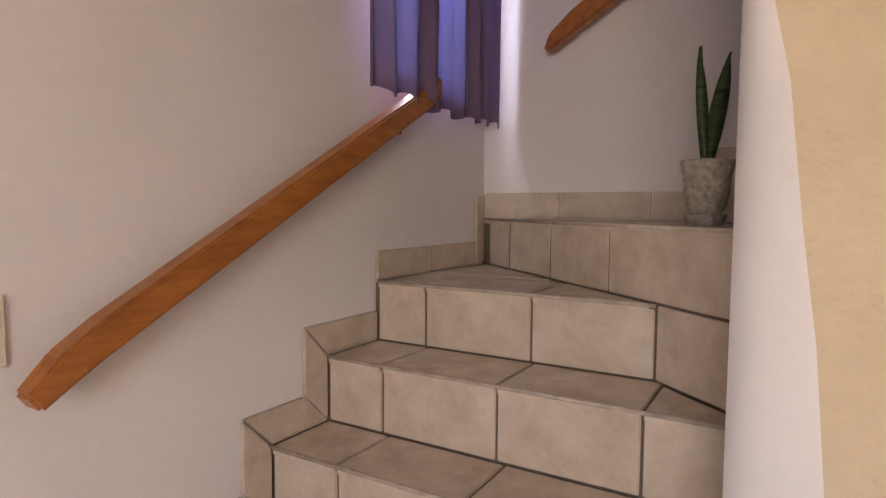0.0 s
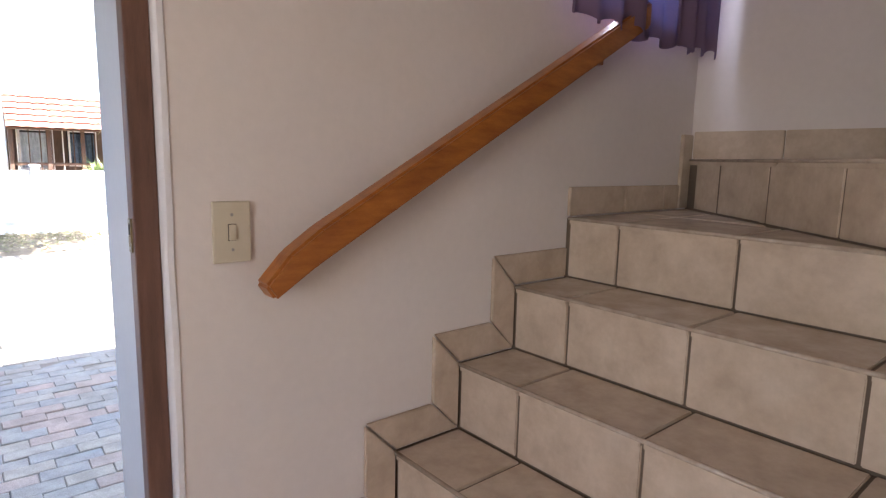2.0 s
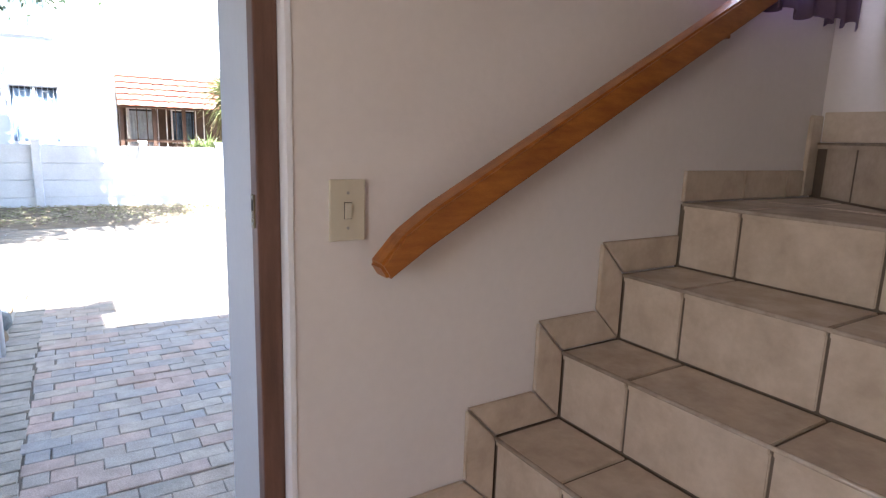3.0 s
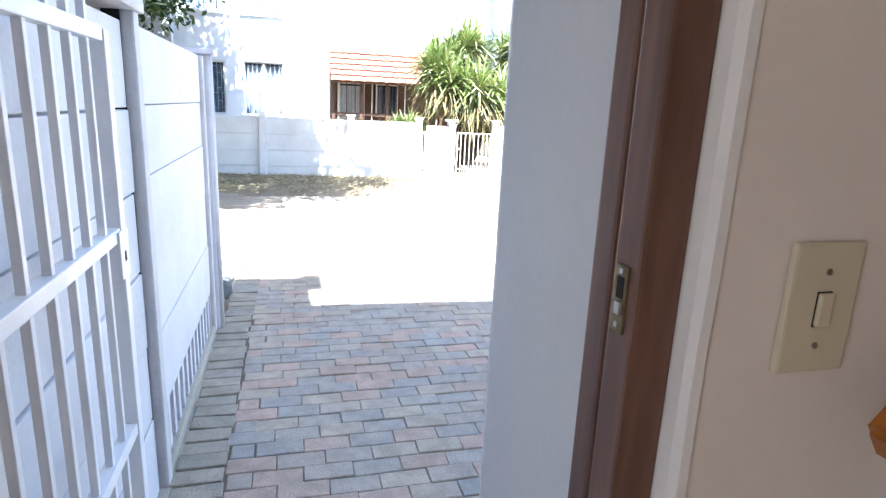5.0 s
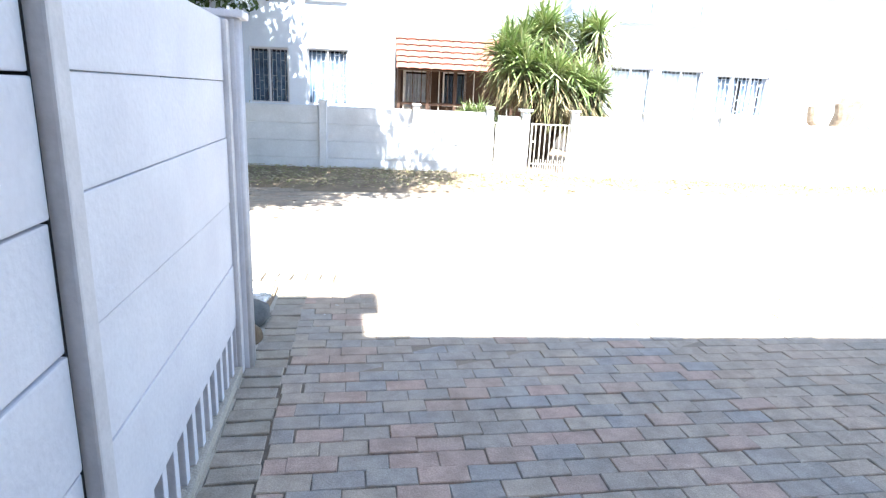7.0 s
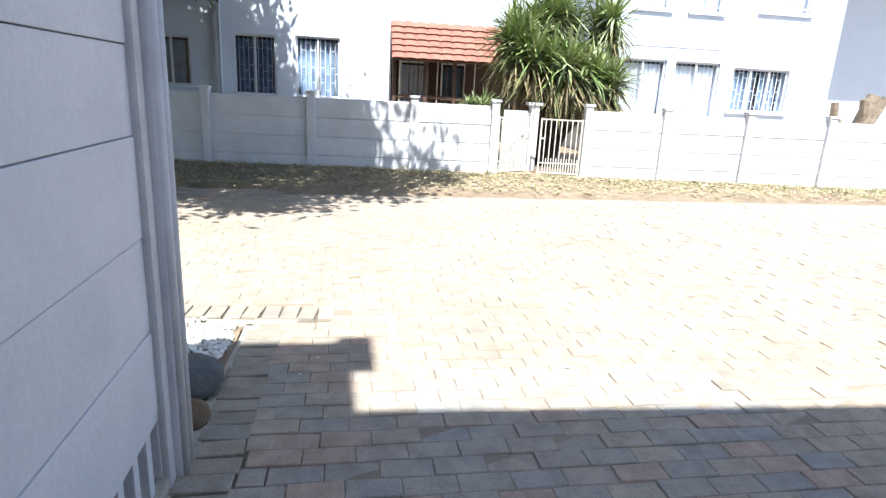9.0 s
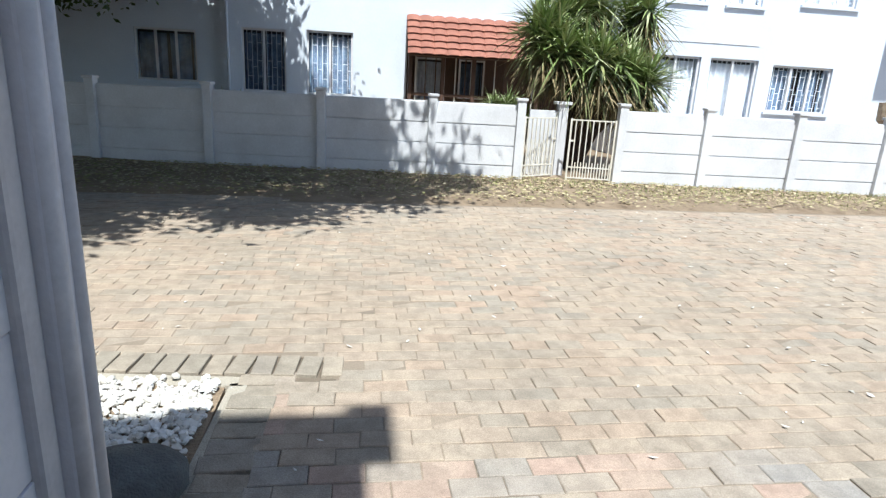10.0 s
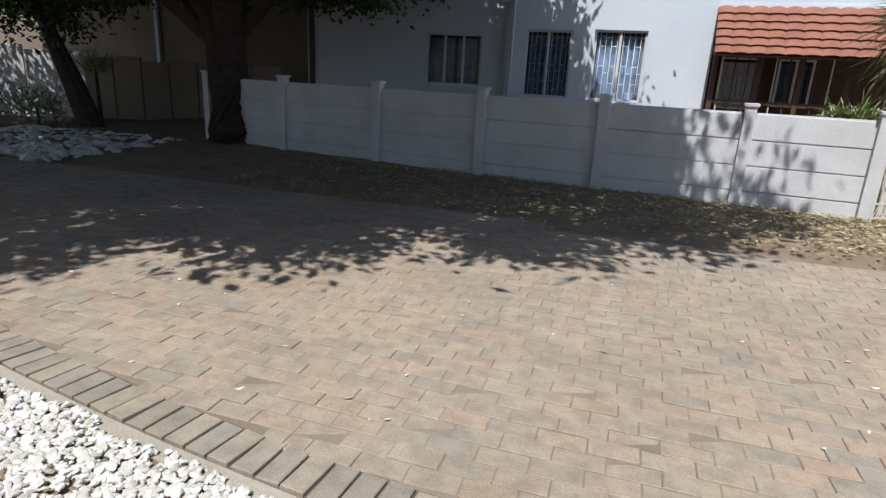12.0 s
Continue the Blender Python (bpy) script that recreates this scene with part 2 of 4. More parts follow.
def add_box(bm, x0, x1, y0, y1, z0, z1, m=None):
    r = bmesh.ops.create_cube(bm, size=1)
    t = Matrix.Translation(((x0 + x1) / 2, (y0 + y1) / 2, (z0 + z1) / 2)) @ Matrix.Diagonal((x1 - x0, y1 - y0, z1 - z0, 1))
    bmesh.ops.transform(bm, matrix=(m @ t) if m else t, verts=r["verts"])
    return r["verts"]


def box(x0, x1, y0, y1, z0, z1, bevel=0.0, seg=2):
    bm = bmesh.new()
    add_box(bm, x0, x1, y0, y1, z0, z1)
    if bevel:
        bmesh.ops.bevel(bm, geom=bm.edges[:], offset=bevel, segments=seg, profile=0.6, affect="EDGES")
    return bm


def prism(points, axis, a, b, bevel=0.0):
    """A polygon in the plane across the axis, pushed from a to b."""
    bm = bmesh.new()
    put = {"x": lambda p, k: (k, p[0], p[1]), "y": lambda p, k: (p[0], k, p[1]), "z": lambda p, k: (p[0], p[1], k)}[axis]
    lo = [bm.verts.new(put(p, a)) for p in points]
    hi = [bm.verts.new(put(p, b)) for p in points]
    bm.faces.new(lo)
    bm.faces.new(hi[::-1])
    for k in range(len(points)):
        j = (k + 1) % len(points)
        bm.faces.new((lo[j], lo[k], hi[k], hi[j]))
    bmesh.ops.recalc_face_normals(bm, faces=bm.faces[:])
    if bevel:
        bmesh.ops.bevel(bm, geom=bm.edges[:], offset=bevel, segments=2, affect="EDGES")
    return bm


def tube(bm, pts, radii, sides=8):
    rings = []
    for k, p in enumerate(pts):
        d = (Vector(pts[min(k + 1, len(pts) - 1)]) - Vector(pts[max(k - 1, 0)])).normalized()
        q = d.to_track_quat("Z", "Y")
        rings.append([bm.verts.new(Vector(p) + q @ Vector((math.cos(2 * math.pi * s / sides) * radii[k], math.sin(2 * math.pi * s / sides) * radii[k], 0))) for s in range(sides)])
    for a, b in zip(rings, rings[1:]):
        for s in range(sides):
            bm.faces.new((a[s], a[(s + 1) % sides], b[(s + 1) % sides], b[s]))
    bm.faces.new(rings[0][::-1])
    bm.faces.new(rings[-1])


def lathe(profile, sides=28):
    bm = bmesh.new()
    rings = [[bm.verts.new((r * math.cos(2 * math.pi * s / sides), r * math.sin(2 * math.pi * s / sides), z)) for s in range(sides)] for r, z in profile]
    for a, b in zip(rings, rings[1:]):
        for s in range(sides):
            bm.faces.new((a[s], a[(s + 1) % sides], b[(s + 1) % sides], b[s]))
    bm.faces.new(rings[0][::-1])
    bm.faces.new(rings[-1])
    return bm


def structure(name, bm, material, label, category="wall", smooth=False):
    return tagged(link(name, bm, material, smooth=smooth), label, category, kind="structure")


def boxes(*dims):
    bm = bmesh.new()
    for d in dims:
        add_box(bm, *d)
    return bm


# ---- large structure: the ground ----
GZ = -0.10
ground = structure("ground", box(-120, 120, -60, 160, -0.6, GZ - 0.05), M_joint, "sand bed and earth under the brick paving", "ground")
bm = bmesh.new()
bmesh.ops.create_grid(bm, x_segments=90, y_segments=14, size=0.5)
for v in bm.verts:
    x, y = -12 + (v.co.x + 0.5) * 30, 9.25 + (v.co.y + 0.5) * 9.0
    y0 = 9.25 + 0.18 * noise.noise((x * 0.7, 3, 0)) + (0.35 if x < -2 else 0) - (0.02 * (x + 0.3) if x > 0 else 0)
    y = y0 + (v.co.y + 0.5) * 9.0
    v.co = (x, y, GZ + 0.004 + 0.022 * noise.noise((x * 1.6, y * 1.6, 0)) + 0.05 * min(1, max(0, (y - 10.6))))
    if v.co.y < y0 + 0.05:
        v.co.z = GZ - 0.04
structure("verge", bm, M_ground, "bare sandy verge strewn with dry leaves along the fence", "ground", smooth=True)

# ---- the house that is left: walls, door opening, ceiling ----
DL, DR = -1.70, -0.908      # the door opening's sides
WT = 0.73                   # the front wall's thickness at the door
structure("wall_front_left", boxes((-3.3, DL - 0.02, 0.0, WT, -0.3, 5.3)), M_plaster, "pale pinkish plaster wall beside the front door")


def front_wall():
    """The wall with the hand rail: from the door to the stair's far corner, with the stair window cut out."""
    wx0, wx1, wz0, wz1 = 0.23, 0.76, 1.88, 2.8
    return boxes((DR + 0.025, DR + 0.17, 0.0, 0.124, -0.3, 5.3), (DR + 0.17, wx0, 0.0, 0.60, -0.3, 5.3), (wx1, 1.2, 0.0, 0.60, -0.3, 5.3),
                 (wx0, wx1, 0.0, 0.60, -0.3, wz0), (wx0, wx1, 0.0, 0.60, wz1, 5.3))


structure("wall_front_right", front_wall(), M_plaster, "pale pinkish plaster wall carrying the wooden hand rail")
# lintel with a basket-arched underside
arch = [(DL - 0.02, 5.3), (DL - 0.02, 1.69)]
for k in range(0, 13):
    a = math.pi - k * math.pi / 12
    arch.append(((DL + DR) / 2 + 0.4 * math.cos(a) * 1.0, 1.70 + 0.32 * math.sin(a) ** 0.8 if 0 < k < 12 else 1.70))
arch += [(DR, 1.69), (DR, 5.3)]
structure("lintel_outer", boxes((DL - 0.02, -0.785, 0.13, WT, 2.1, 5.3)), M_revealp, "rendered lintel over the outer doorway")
structure("lintel", prism(arch, "y", 0.0, 0.128), M_plaster, "arched plaster lintel over the front door")
reveal_curve = []
for k in range(17):
    u = k / 16
    reveal_curve.append(((1 - u) ** 2 * (DR + 0.003) + 2 * u * (1 - u) * -0.858 + u * u * -0.785, (1 - u) ** 2 * 0.45 + 2 * u * (1 - u) * 0.60 + u * u * 0.749))
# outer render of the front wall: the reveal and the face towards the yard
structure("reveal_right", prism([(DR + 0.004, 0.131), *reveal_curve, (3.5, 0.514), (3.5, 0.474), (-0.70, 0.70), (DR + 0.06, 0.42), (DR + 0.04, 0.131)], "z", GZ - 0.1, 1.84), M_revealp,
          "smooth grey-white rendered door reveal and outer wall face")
structure("facade_behind", prism([(-0.785, WT + 0.02), (9, 0.212), (9, 0.172), (-0.785, WT - 0.02)], "z", 1.84, 5.02), M_out, "white rendered front of the house")
structure("facade_low", prism([(3.5, 0.514), (9, 0.212), (9, 0.172), (3.5, 0.474)], "z", -0.3, 1.84), M_out, "white rendered lower front of the house")
structure("wall_far_stair", boxes((0.93, 1.2, -3.4, 0.0, -0.3, 5.3)), M_plaster, "pale plaster wall at the turn of the stair")
# the opening is added to go with the fill lamp
structure("wall_room_left", boxes((-3.5, -3.3, -3.5, -2.3, -0.3, 5.3), (-3.5, -3.3, -1.1, WT, -0.3, 5.3), (-3.5, -3.3, -2.3, -1.1, -0.3, 1.05), (-3.5, -3.3, -2.3, -1.1, 2.15, 5.3)), M_plaster, "unseen pale plaster wall of the entrance room, opening added for the fill light")
structure("wall_room_back", boxes((-3.3, 1.2, -3.5, -3.3, -0.3, 5.3)), M_plaster,
          "pale plaster back wall of the entrance room")
structure("floor", boxes((-3.3, 0.93, -3.3, 0.0, -0.3, 0.0)), M_floor, "beige tiled floor of the entrance room", "floor")
structure("threshold", box(DL, DR, 0.0, WT, -0.3, -0.004, 0.004), M_concrete, "worn concrete door threshold", "floor")
structure("ceiling", boxes((-3.3, -0.35, -3.3, 0.0, 2.6, 2.75)), M_plaster, "plain white ceiling of the entrance room", "ceiling")
structure("ceiling_stair", boxes((-0.35, 0.93, -3.3, 0.0, 4.6, 4.75)), M_plaster, "plain white ceiling over the stairwell", "ceiling")
structure("wall_above_stair", boxes((-0.35, -0.25, -3.3, 0.0, 2.75, 4.6)), M_plaster, "plaster wall above the stair opening")
# the pier beside the stair: room face coloured for warm light, flared plaster corner to the door
bm = bmesh.new()
pier_rows = []
for z, y in ((0.0, -1.225), (0.6, -1.165), (1.1, -1.113), (1.3, -1.096), (1.46, -1.074), (1.64, -1.054), (1.75, -1.031), (1.9, -1.016), (2.6, -1.012)):
    pier_rows.append([bm.verts.new((px, py, z)) for px, py in ((-0.264, -1.004), (-0.285, 0.55 * -1.004 + 0.45 * y), (-0.296, 0.2 * -1.004 + 0.8 * y), (-0.30, y - 0.012), (-0.30, -3.3), (0.08, -3.3), (0.08, -1.004))])
bm.faces.new(pier_rows[0][::-1])
bm.faces.new(pier_rows[-1])
for lo, hi in zip(pier_rows, pier_rows[1:]):
    for k in range(7):
        fc = bm.faces.new((lo[k], lo[(k + 1) % 7], hi[(k + 1) % 7], hi[k]))
        fc.smooth = k < 3
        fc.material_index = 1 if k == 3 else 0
bmesh.ops.recalc_face_normals(bm, faces=bm.faces[:])
pier = structure("wall_pier", bm, M_plaster, "plaster pier beside the stair, room face coloured yellow for warm light")
pier.data.materials.append(M_warmlit)

# upper storey and roof: eave over the yard, a taller parapet on the neighbouring unit
EAVE_Y, EAVE_Z = 0.95, 5.18
structure("roof", prism([(-0.955, EAVE_Y), (9, 0.40), (9, -4), (-0.955, -4)], "z", EAVE_Z - 0.15, EAVE_Z), M_roofdark, "tiled roof with a straight eave over the yard", "roof")
structure("neighbour_parapet", boxes((-9, -0.955, -0.2, EAVE_Y, 2.9, 6.46), (-1.03, -0.83, EAVE_Y - 0.3, EAVE_Y + 0.002, 6.34, 6.57), (-9, -1.72, -0.2, 0.2, -0.3, 2.9)), M_out,
          "taller white parapet of the adjoining unit", "wall")

# ---- the stair ----
STEP_X = [-1.0, -0.8, -0.6, -0.4, -0.2, 0.0, 0.22]
R = 0.18
SR = -1.0
prof = []
for k, x in enumerate(STEP_X):
    prof += [(x + 0.005, k * R - 0.005), (x + 0.005, (k + 1) * R - 0.005)]
prof += [(0.93, 7 * R - 0.005), (0.93, -0.005)]
stair = empty("staircase", "tiled concrete staircase of beige glazed tiles with dark grout", "stairs", kind="structure")
part("core", prism(prof, "y", SR, 0.0), M_grout, stair)
part("core", prism([(0.919, -0.002), (0.93, -0.002), (0.93, SR), (0.064, SR)], "z", 1.25, 8 * R - 0.005), M_grout, stair)
part("core", prism([(0.235, -0.81), (0.235, SR), (0.064, SR)], "z", 6 * R - 0.02, 7 * R - 0.006), M_grout, stair)
part("core", boxes((0.08, 0.93, -1.5, -1.0, 1.2, 9 * R - 0.012), (0.08, 0.93, -2.2, -1.24, 1.2, 10 * R)), M_grout, stair)
G = 0.0035


def piece(name, pts, axis, a, b, parent, material=None, label=""):
    return part(name, prism(pts, axis, a, b, 0.0022), material or M_tile, parent, label)


CUTS = {-1.0: [-0.2, -0.53, -0.86], -0.8: [-0.25, -0.58, -0.91], -0.6: [-0.23, -0.56, -0.89], -0.4: [-0.235, -0.565, -0.89],
        -0.2: [-0.217, -0.54, -0.86], 0.0: [-0.194, -0.515, -0.835], 0.22: [-0.182, -0.505]}
for k, x in enumerate(STEP_X):
    ys = [-0.013] + CUTS[x] + [SR if x < 0.2 else -0.812]
    zt, zn = k * R, (k + 1) * R
    for a, b in zip(ys, ys[1:]):
        piece("riser_tile", [(a - G, zt + G), (b + G, zt + G), (b + G, zn - 0.013), (a - G, zn - 0.013)], "x", x, x + 0.02, stair)
        if k == 5 and b == SR:
            piece("tread_tile", [(x - 0.006, a - G), (x - 0.006, b + G), (0.05, b + G), (0.188, a - G)], "z", zn - 0.02, zn, stair)
        elif k < len(STEP_X) - 1:
            piece("tread_tile", [(x - 0.006, a - G), (x - 0.006, b + G), (STEP_X[k + 1] - G, b + G), (STEP_X[k + 1] - G, a - G)], "z", zn - 0.02, zn, stair)
for k, x in enumerate(STEP_X[1:], 1):
    bead = bmesh.new()
    tube(bead, [(x - 0.004, -0.014, (k + 1) * R - 0.004), (x - 0.004, SR + 0.002 if k < 6 else -0.812, (k + 1) * R - 0.004)], [0.0052, 0.0052], 8)
    part("nosing", bead, M_nosing, stair, "shiny worn tile nosing", True)
# first winder: its tread tiles run up to the slanting riser
ux, uy = 0.854, -0.013 - SR


def slant_x(y):
    return 0.91 + (y + 0.013) / uy * ux


z7 = 7 * R
for a, b in zip([-0.013, -0.182, -0.505], [-0.182, -0.505, -0.80]):
    xa, xb = slant_x(a) - 0.008, slant_x(b) - 0.008
    if xa > 0.56:
        piece("tread_tile", [(0.214, a - G), (0.214, b + G), (min(0.53, xb), b + G), (0.53, a - G)], "z", z7 - 0.02, z7, stair)
        if xb > 0.535:
            piece("tread_tile", [(0.537, a - G), (0.537, b + G), (xb, b + G), (xa, a - G)], "z", z7 - 0.02, z7, stair)
        else:
            piece("tread_tile", [(0.537, a - G), (0.537, a - G - (xa - 0.537) * uy / ux), (xa, a - G)], "z", z7 - 0.02, z7, stair)
    else:
        piece("tread_tile", [(0.214, a - G), (0.214, min(b + G, a - 0.02)), (max(xb, 0.222), b + G), (xa, a - G)], "z", z7 - 0.02, z7, stair)
# slanting riser of the second winder
cuts = [-0.012, 0.19, 0.42, 0.66, 1.0]
for a, b in zip(cuts, cuts[1:]):
    pa = Vector((0.91 - ux * a, -0.013 - uy * a, 0))
    pb = Vector((0.91 - ux * b, -0.013 - uy * b, 0))
    d = (pb - pa).normalized() * G
    nrm = Vector((uy, -ux, 0)).normalized() * 0.016
    pa, pb = pa + d, pb - d
    piece("riser_tile", [pa.xy, pb.xy, (pb + nrm).xy, (pa + nrm).xy], "z", z7 + G, z7 + R - 0.013, stair)
# its lower tile, beside the first winder
pa, pb = Vector((slant_x(-0.815), -0.815, 0)), Vector((slant_x(SR), SR + G, 0))
piece("riser_tile", [pa.xy, pb.xy, (pb + nrm).xy, (pa + nrm).xy], "z", 6 * R + G, z7 - G, stair)
bead = bmesh.new()
tube(bead, [(0.905, -0.014, 8 * R - 0.004), (slant_x(SR) - 0.004, SR + 0.002, 8 * R - 0.004)], [0.0052, 0.0052], 8)
part("nosing", bead, M_nosing, stair, "shiny worn tile nosing", True)
z8 = 8 * R
piece("tread_tile", [(0.90, -0.013), (0.918, -0.013), (0.918, -0.45), (0.525, -0.45)], "z", z8 - 0.02, z8, stair)
piece("tread_tile", [(0.519, -0.457), (0.918, -0.457), (0.918, -0.985), (0.062, -0.985)], "z", z8 - 0.02, z8, stair)
piece("riser_tile", [(0.09, z8 + G), (0.5, z8 + G), (0.5, z8 + R - 0.013), (0.09, z8 + R - 0.013)], "y", -1.0, -0.985, stair)
piece("riser_tile", [(0.507, z8 + G), (0.918, z8 + G), (0.918, z8 + R - 0.013), (0.507, z8 + R - 0.013)], "y", -1.0, -0.985, stair)
piece("tread_tile", [(0.09, -0.98), (0.918, -0.98), (0.918, -1.25), (0.09, -1.25)], "z", z8 + R - 0.02, z8 + R, stair)
# foot of the third winder, beside the pot
piece("riser_tile", [(0.918, -0.868), (0.60, -0.982), (0.60, -0.998), (0.918, -0.884)], "z", z8 + G, z8 + R - 0.013, stair)
piece("skirting_tile", [(-0.842, z8 + 0.104), (-0.90, z8 + 0.104), (-0.98, z8 + R + 0.06), (-0.842, z8 + R + 0.06)], "x", 0.916, 0.929, stair)
# wall skirting, mitred at each step
S = 0.088
for k in range(len(STEP_X)):
    x, zt, zn = STEP_X[k], k * R, (k + 1) * R
    x2 = STEP_X[k + 1] if k + 1 < len(STEP_X) else 0.93
    s2 = S if k + 1 < len(STEP_X) else 0.0
    if k < 6:
        piece("skirting_tile", [(x - S, zt + S + 0.004), (x - 0.003, zt + 0.004), (x - 0.003, zn - 0.003), (x - S, zn + S - 0.004)], "y", -0.013, -0.001, stair)
    if k + 1 < len(STEP_X):
        piece("skirting_tile", [(x, zn + 0.003), (x2 - 0.004, zn + 0.003), (x2 - (S if k < 5 else 0) - 0.004, zn + S), (x - S + 0.004, zn + S)], "y", -0.013, -0.001, stair)
    else:
        for a, b in ((x, 0.50), (0.504, 0.74), (0.744, 0.845)):
            piece("skirting_tile", [(max(a, x), zn + 0.003), (b, zn + 0.003), (b, zn + S), (a, zn + S)], "y", -0.013, -0.001, stair)
piece("skirting_tile", [(0.85, z7 + 0.004), (0.918, z7 + 0.004), (0.918, z8 + S), (0.85, z8 + S)], "y", -0.014, -0.001, stair)
for a, b in ((-0.015, -0.32), (-0.324, -0.65), (-0.654, -0.98)):
    piece("skirting_tile", [(a, z8 + 0.003), (b, z8 + 0.003), (b, z8 + 0.1), (a, z8 + 0.1)], "x", 0.918, 0.929, stair)
piece("skirting_tile", [(-0.984, z8 + R), (-1.25, z8 + R), (-1.25, z8 + R + 0.1), (-0.9, z8 + R + 0.1)], "x", 0.918, 0.929, stair)
# ---- things in the hall ----
rail = empty("handrail", "varnished orange-brown wooden handrail with a tapered end", "handrail", -0.15, -0.07, 1.5)
bm = prism([(-0.606, -0.316), (-0.586, -0.346), (-0.50, -0.290), (0.60, 0.322), (0.60, 0.395), (-0.49, -0.215), (-0.555, -0.26)], "y", -0.026, 0.026, 0.006)
part("bar", bm, M_rail, rail)
for bx, bz in ((-0.3, -0.16), (0.42, 0.23)):
    part("bracket", box(bx - 0.02, bx + 0.02, 0.02, 0.07, bz - 0.032, bz + 0.0, 0.004), M_rail, rail)
rail2 = empty("handrail", "varnished orange-brown wooden handrail of the upper flight", "handrail", 0.86, -0.5, 2.2)
part("bar", prism([(0.22, -0.155), (0.20, -0.16), (-0.9, 0.5), (-0.9, 0.60), (0.12, -0.03), (0.2, -0.1)], "x", -0.026, 0.026, 0.006), M_rail, rail2)
part("bracket", box(0.02, 0.07, -0.1, -0.06, 0.05, 0.1, 0.004), M_rail, rail2)

switch = empty("light_switch", "cream plastic light switch plate on the plaster wall", "light switch", -0.782, -0.001, 1.276)
part("plate", box(-0.036, 0.036, -0.008, 0.0, -0.058, 0.058, 0.003), M_cream, switch)
part("rocker", box(-0.007, 0.007, -0.013, -0.008, -0.015, 0.015, 0.002), M_cream, switch)
# thin dark box painting the shaded gap round the rocker
part("rocker_gap", boxes((-0.0078, 0.0078, -0.0084, -0.007, -0.0158, 0.0158)), M_gapshade, switch)
for z in (-0.033, 0.033):
    b2 = lathe([(0.003, 0), (0.003, 0.001)], 10)
    bmesh.ops.transform(b2, matrix=pose(0, -0.008, z, 90), verts=b2.verts)
    part("screw", b2, M_metal, switch)


def curtain(name, x0, x1, z0, z1, y, amp, material, label, folds=5, drop=0.0):
    bm = bmesh.new()
    nx, nz = 60, 14
    grid = []
    for i in range(nx + 1):
        u = i / nx
        col = []
        for j in range(nz + 1):
            v = j / nz
            w = math.sin(u * folds * 2 * math.pi + 0.8 * math.sin(3 * u + v)) * amp * (0.6 + 0.4 * (1 - v)) + 0.3 * amp * math.sin(u * folds * 5.3)
            col.append(bm.verts.new((x0 + (x1 - x0) * u, y + w, z0 + (z1 - z0) * v - drop * u * (1 - v) + 0.012 * math.sin(u * 17) * (1 - v))))
        grid.append(col)
    for i in range(nx):
        for j in range(nz):
            bm.faces.new((grid[i][j], grid[i + 1][j], grid[i + 1][j + 1], grid[i][j + 1]))
    ob = link(name, bm, material, smooth=True)
    s = ob.modifiers.new("thick", "SOLIDIFY")
    s.thickness = 0.003
    return tagged(ob, label, "curtain")


cl = M_curtain.node_tree
tr = cl.nodes.new("ShaderNodeBsdfTranslucent")
tr.inputs[0].default_value = (0.40, 0.42, 0.66, 1)
mx = cl.nodes.new("ShaderNodeMixShader")
mx.inputs[0].default_value = 0.30
cl.links.new(cl.nodes["Principled BSDF"].outputs[0], mx.inputs[1])
cl.links.new(tr.outputs[0], mx.inputs[2])
cl.links.new(mx.outputs[0], cl.nodes["Material Output"].inputs[0])
curtain("curtain", 0.32, 0.74, 1.795, 2.72, -0.066, 0.016, M_curtain, "thin purple curtain lit from behind by the stair window", 5, 0.0)
curtain("curtain", 0.09, 0.42, 1.80, 2.72, -0.095, 0.018, M_curtain, "purple cloth curtain drawn over one side of the stair window", 3, 0.0)
curtain("curtain", 0.62, 0.86, 1.79, 2.72, -0.095, 0.018, M_curtain, "purple cloth curtain hanging beside the stair corner", 3, 0.0)
crod = tagged(link("curtain_rod", boxes((0.02, 0.92, -0.10, -0.08, 2.7, 2.72), (0.03, 0.05, -0.09, 0.0, 2.69, 2.73), (0.88, 0.90, -0.09, 0.0, 2.69, 2.73)), M_metal), "thin steel curtain rod over the stair window", "curtain rod")
w0 = empty("window_1", "small white steel stair window behind the curtain", "window", 0, 0, 0, kind="structure")
part("window_frame", boxes((0.23, 0.26, 0.2, 0.24, 1.88, 2.8), (0.73, 0.76, 0.2, 0.24, 1.88, 2.8), (0.26, 0.73, 0.2, 0.24, 1.88, 1.92), (0.26, 0.73, 0.2, 0.24, 2.76, 2.8), (0.465, 0.495, 0.2, 0.24, 1.92, 2.76)), M_winframe, w0)

pot = empty("potted_plant", "snake plant with two upright leaves in an embossed grey pot", "potted plant", 0.335, -0.895, 1.44)
pot.scale = (0.88, 0.88, 0.98)
profile = [(0.030, 0.022), (0.036, 0.028), (0.046, 0.045), (0.053, 0.065), (0.056, 0.085), (0.057, 0.105), (0.060, 0.125), (0.066, 0.142), (0.069, 0.150), (0.068, 0.157), (0.062, 0.154), (0.056, 0.13)]
fine_profile = []
for (r0, h0), (r1, h1) in zip(profile[:8], profile[1:9]):
    fine_profile += [(r0 + (r1 - r0) * k / 4, h0 + (h1 - h0) * k / 4) for k in range(4)]
bm = lathe(fine_profile + profile[8:], 72)
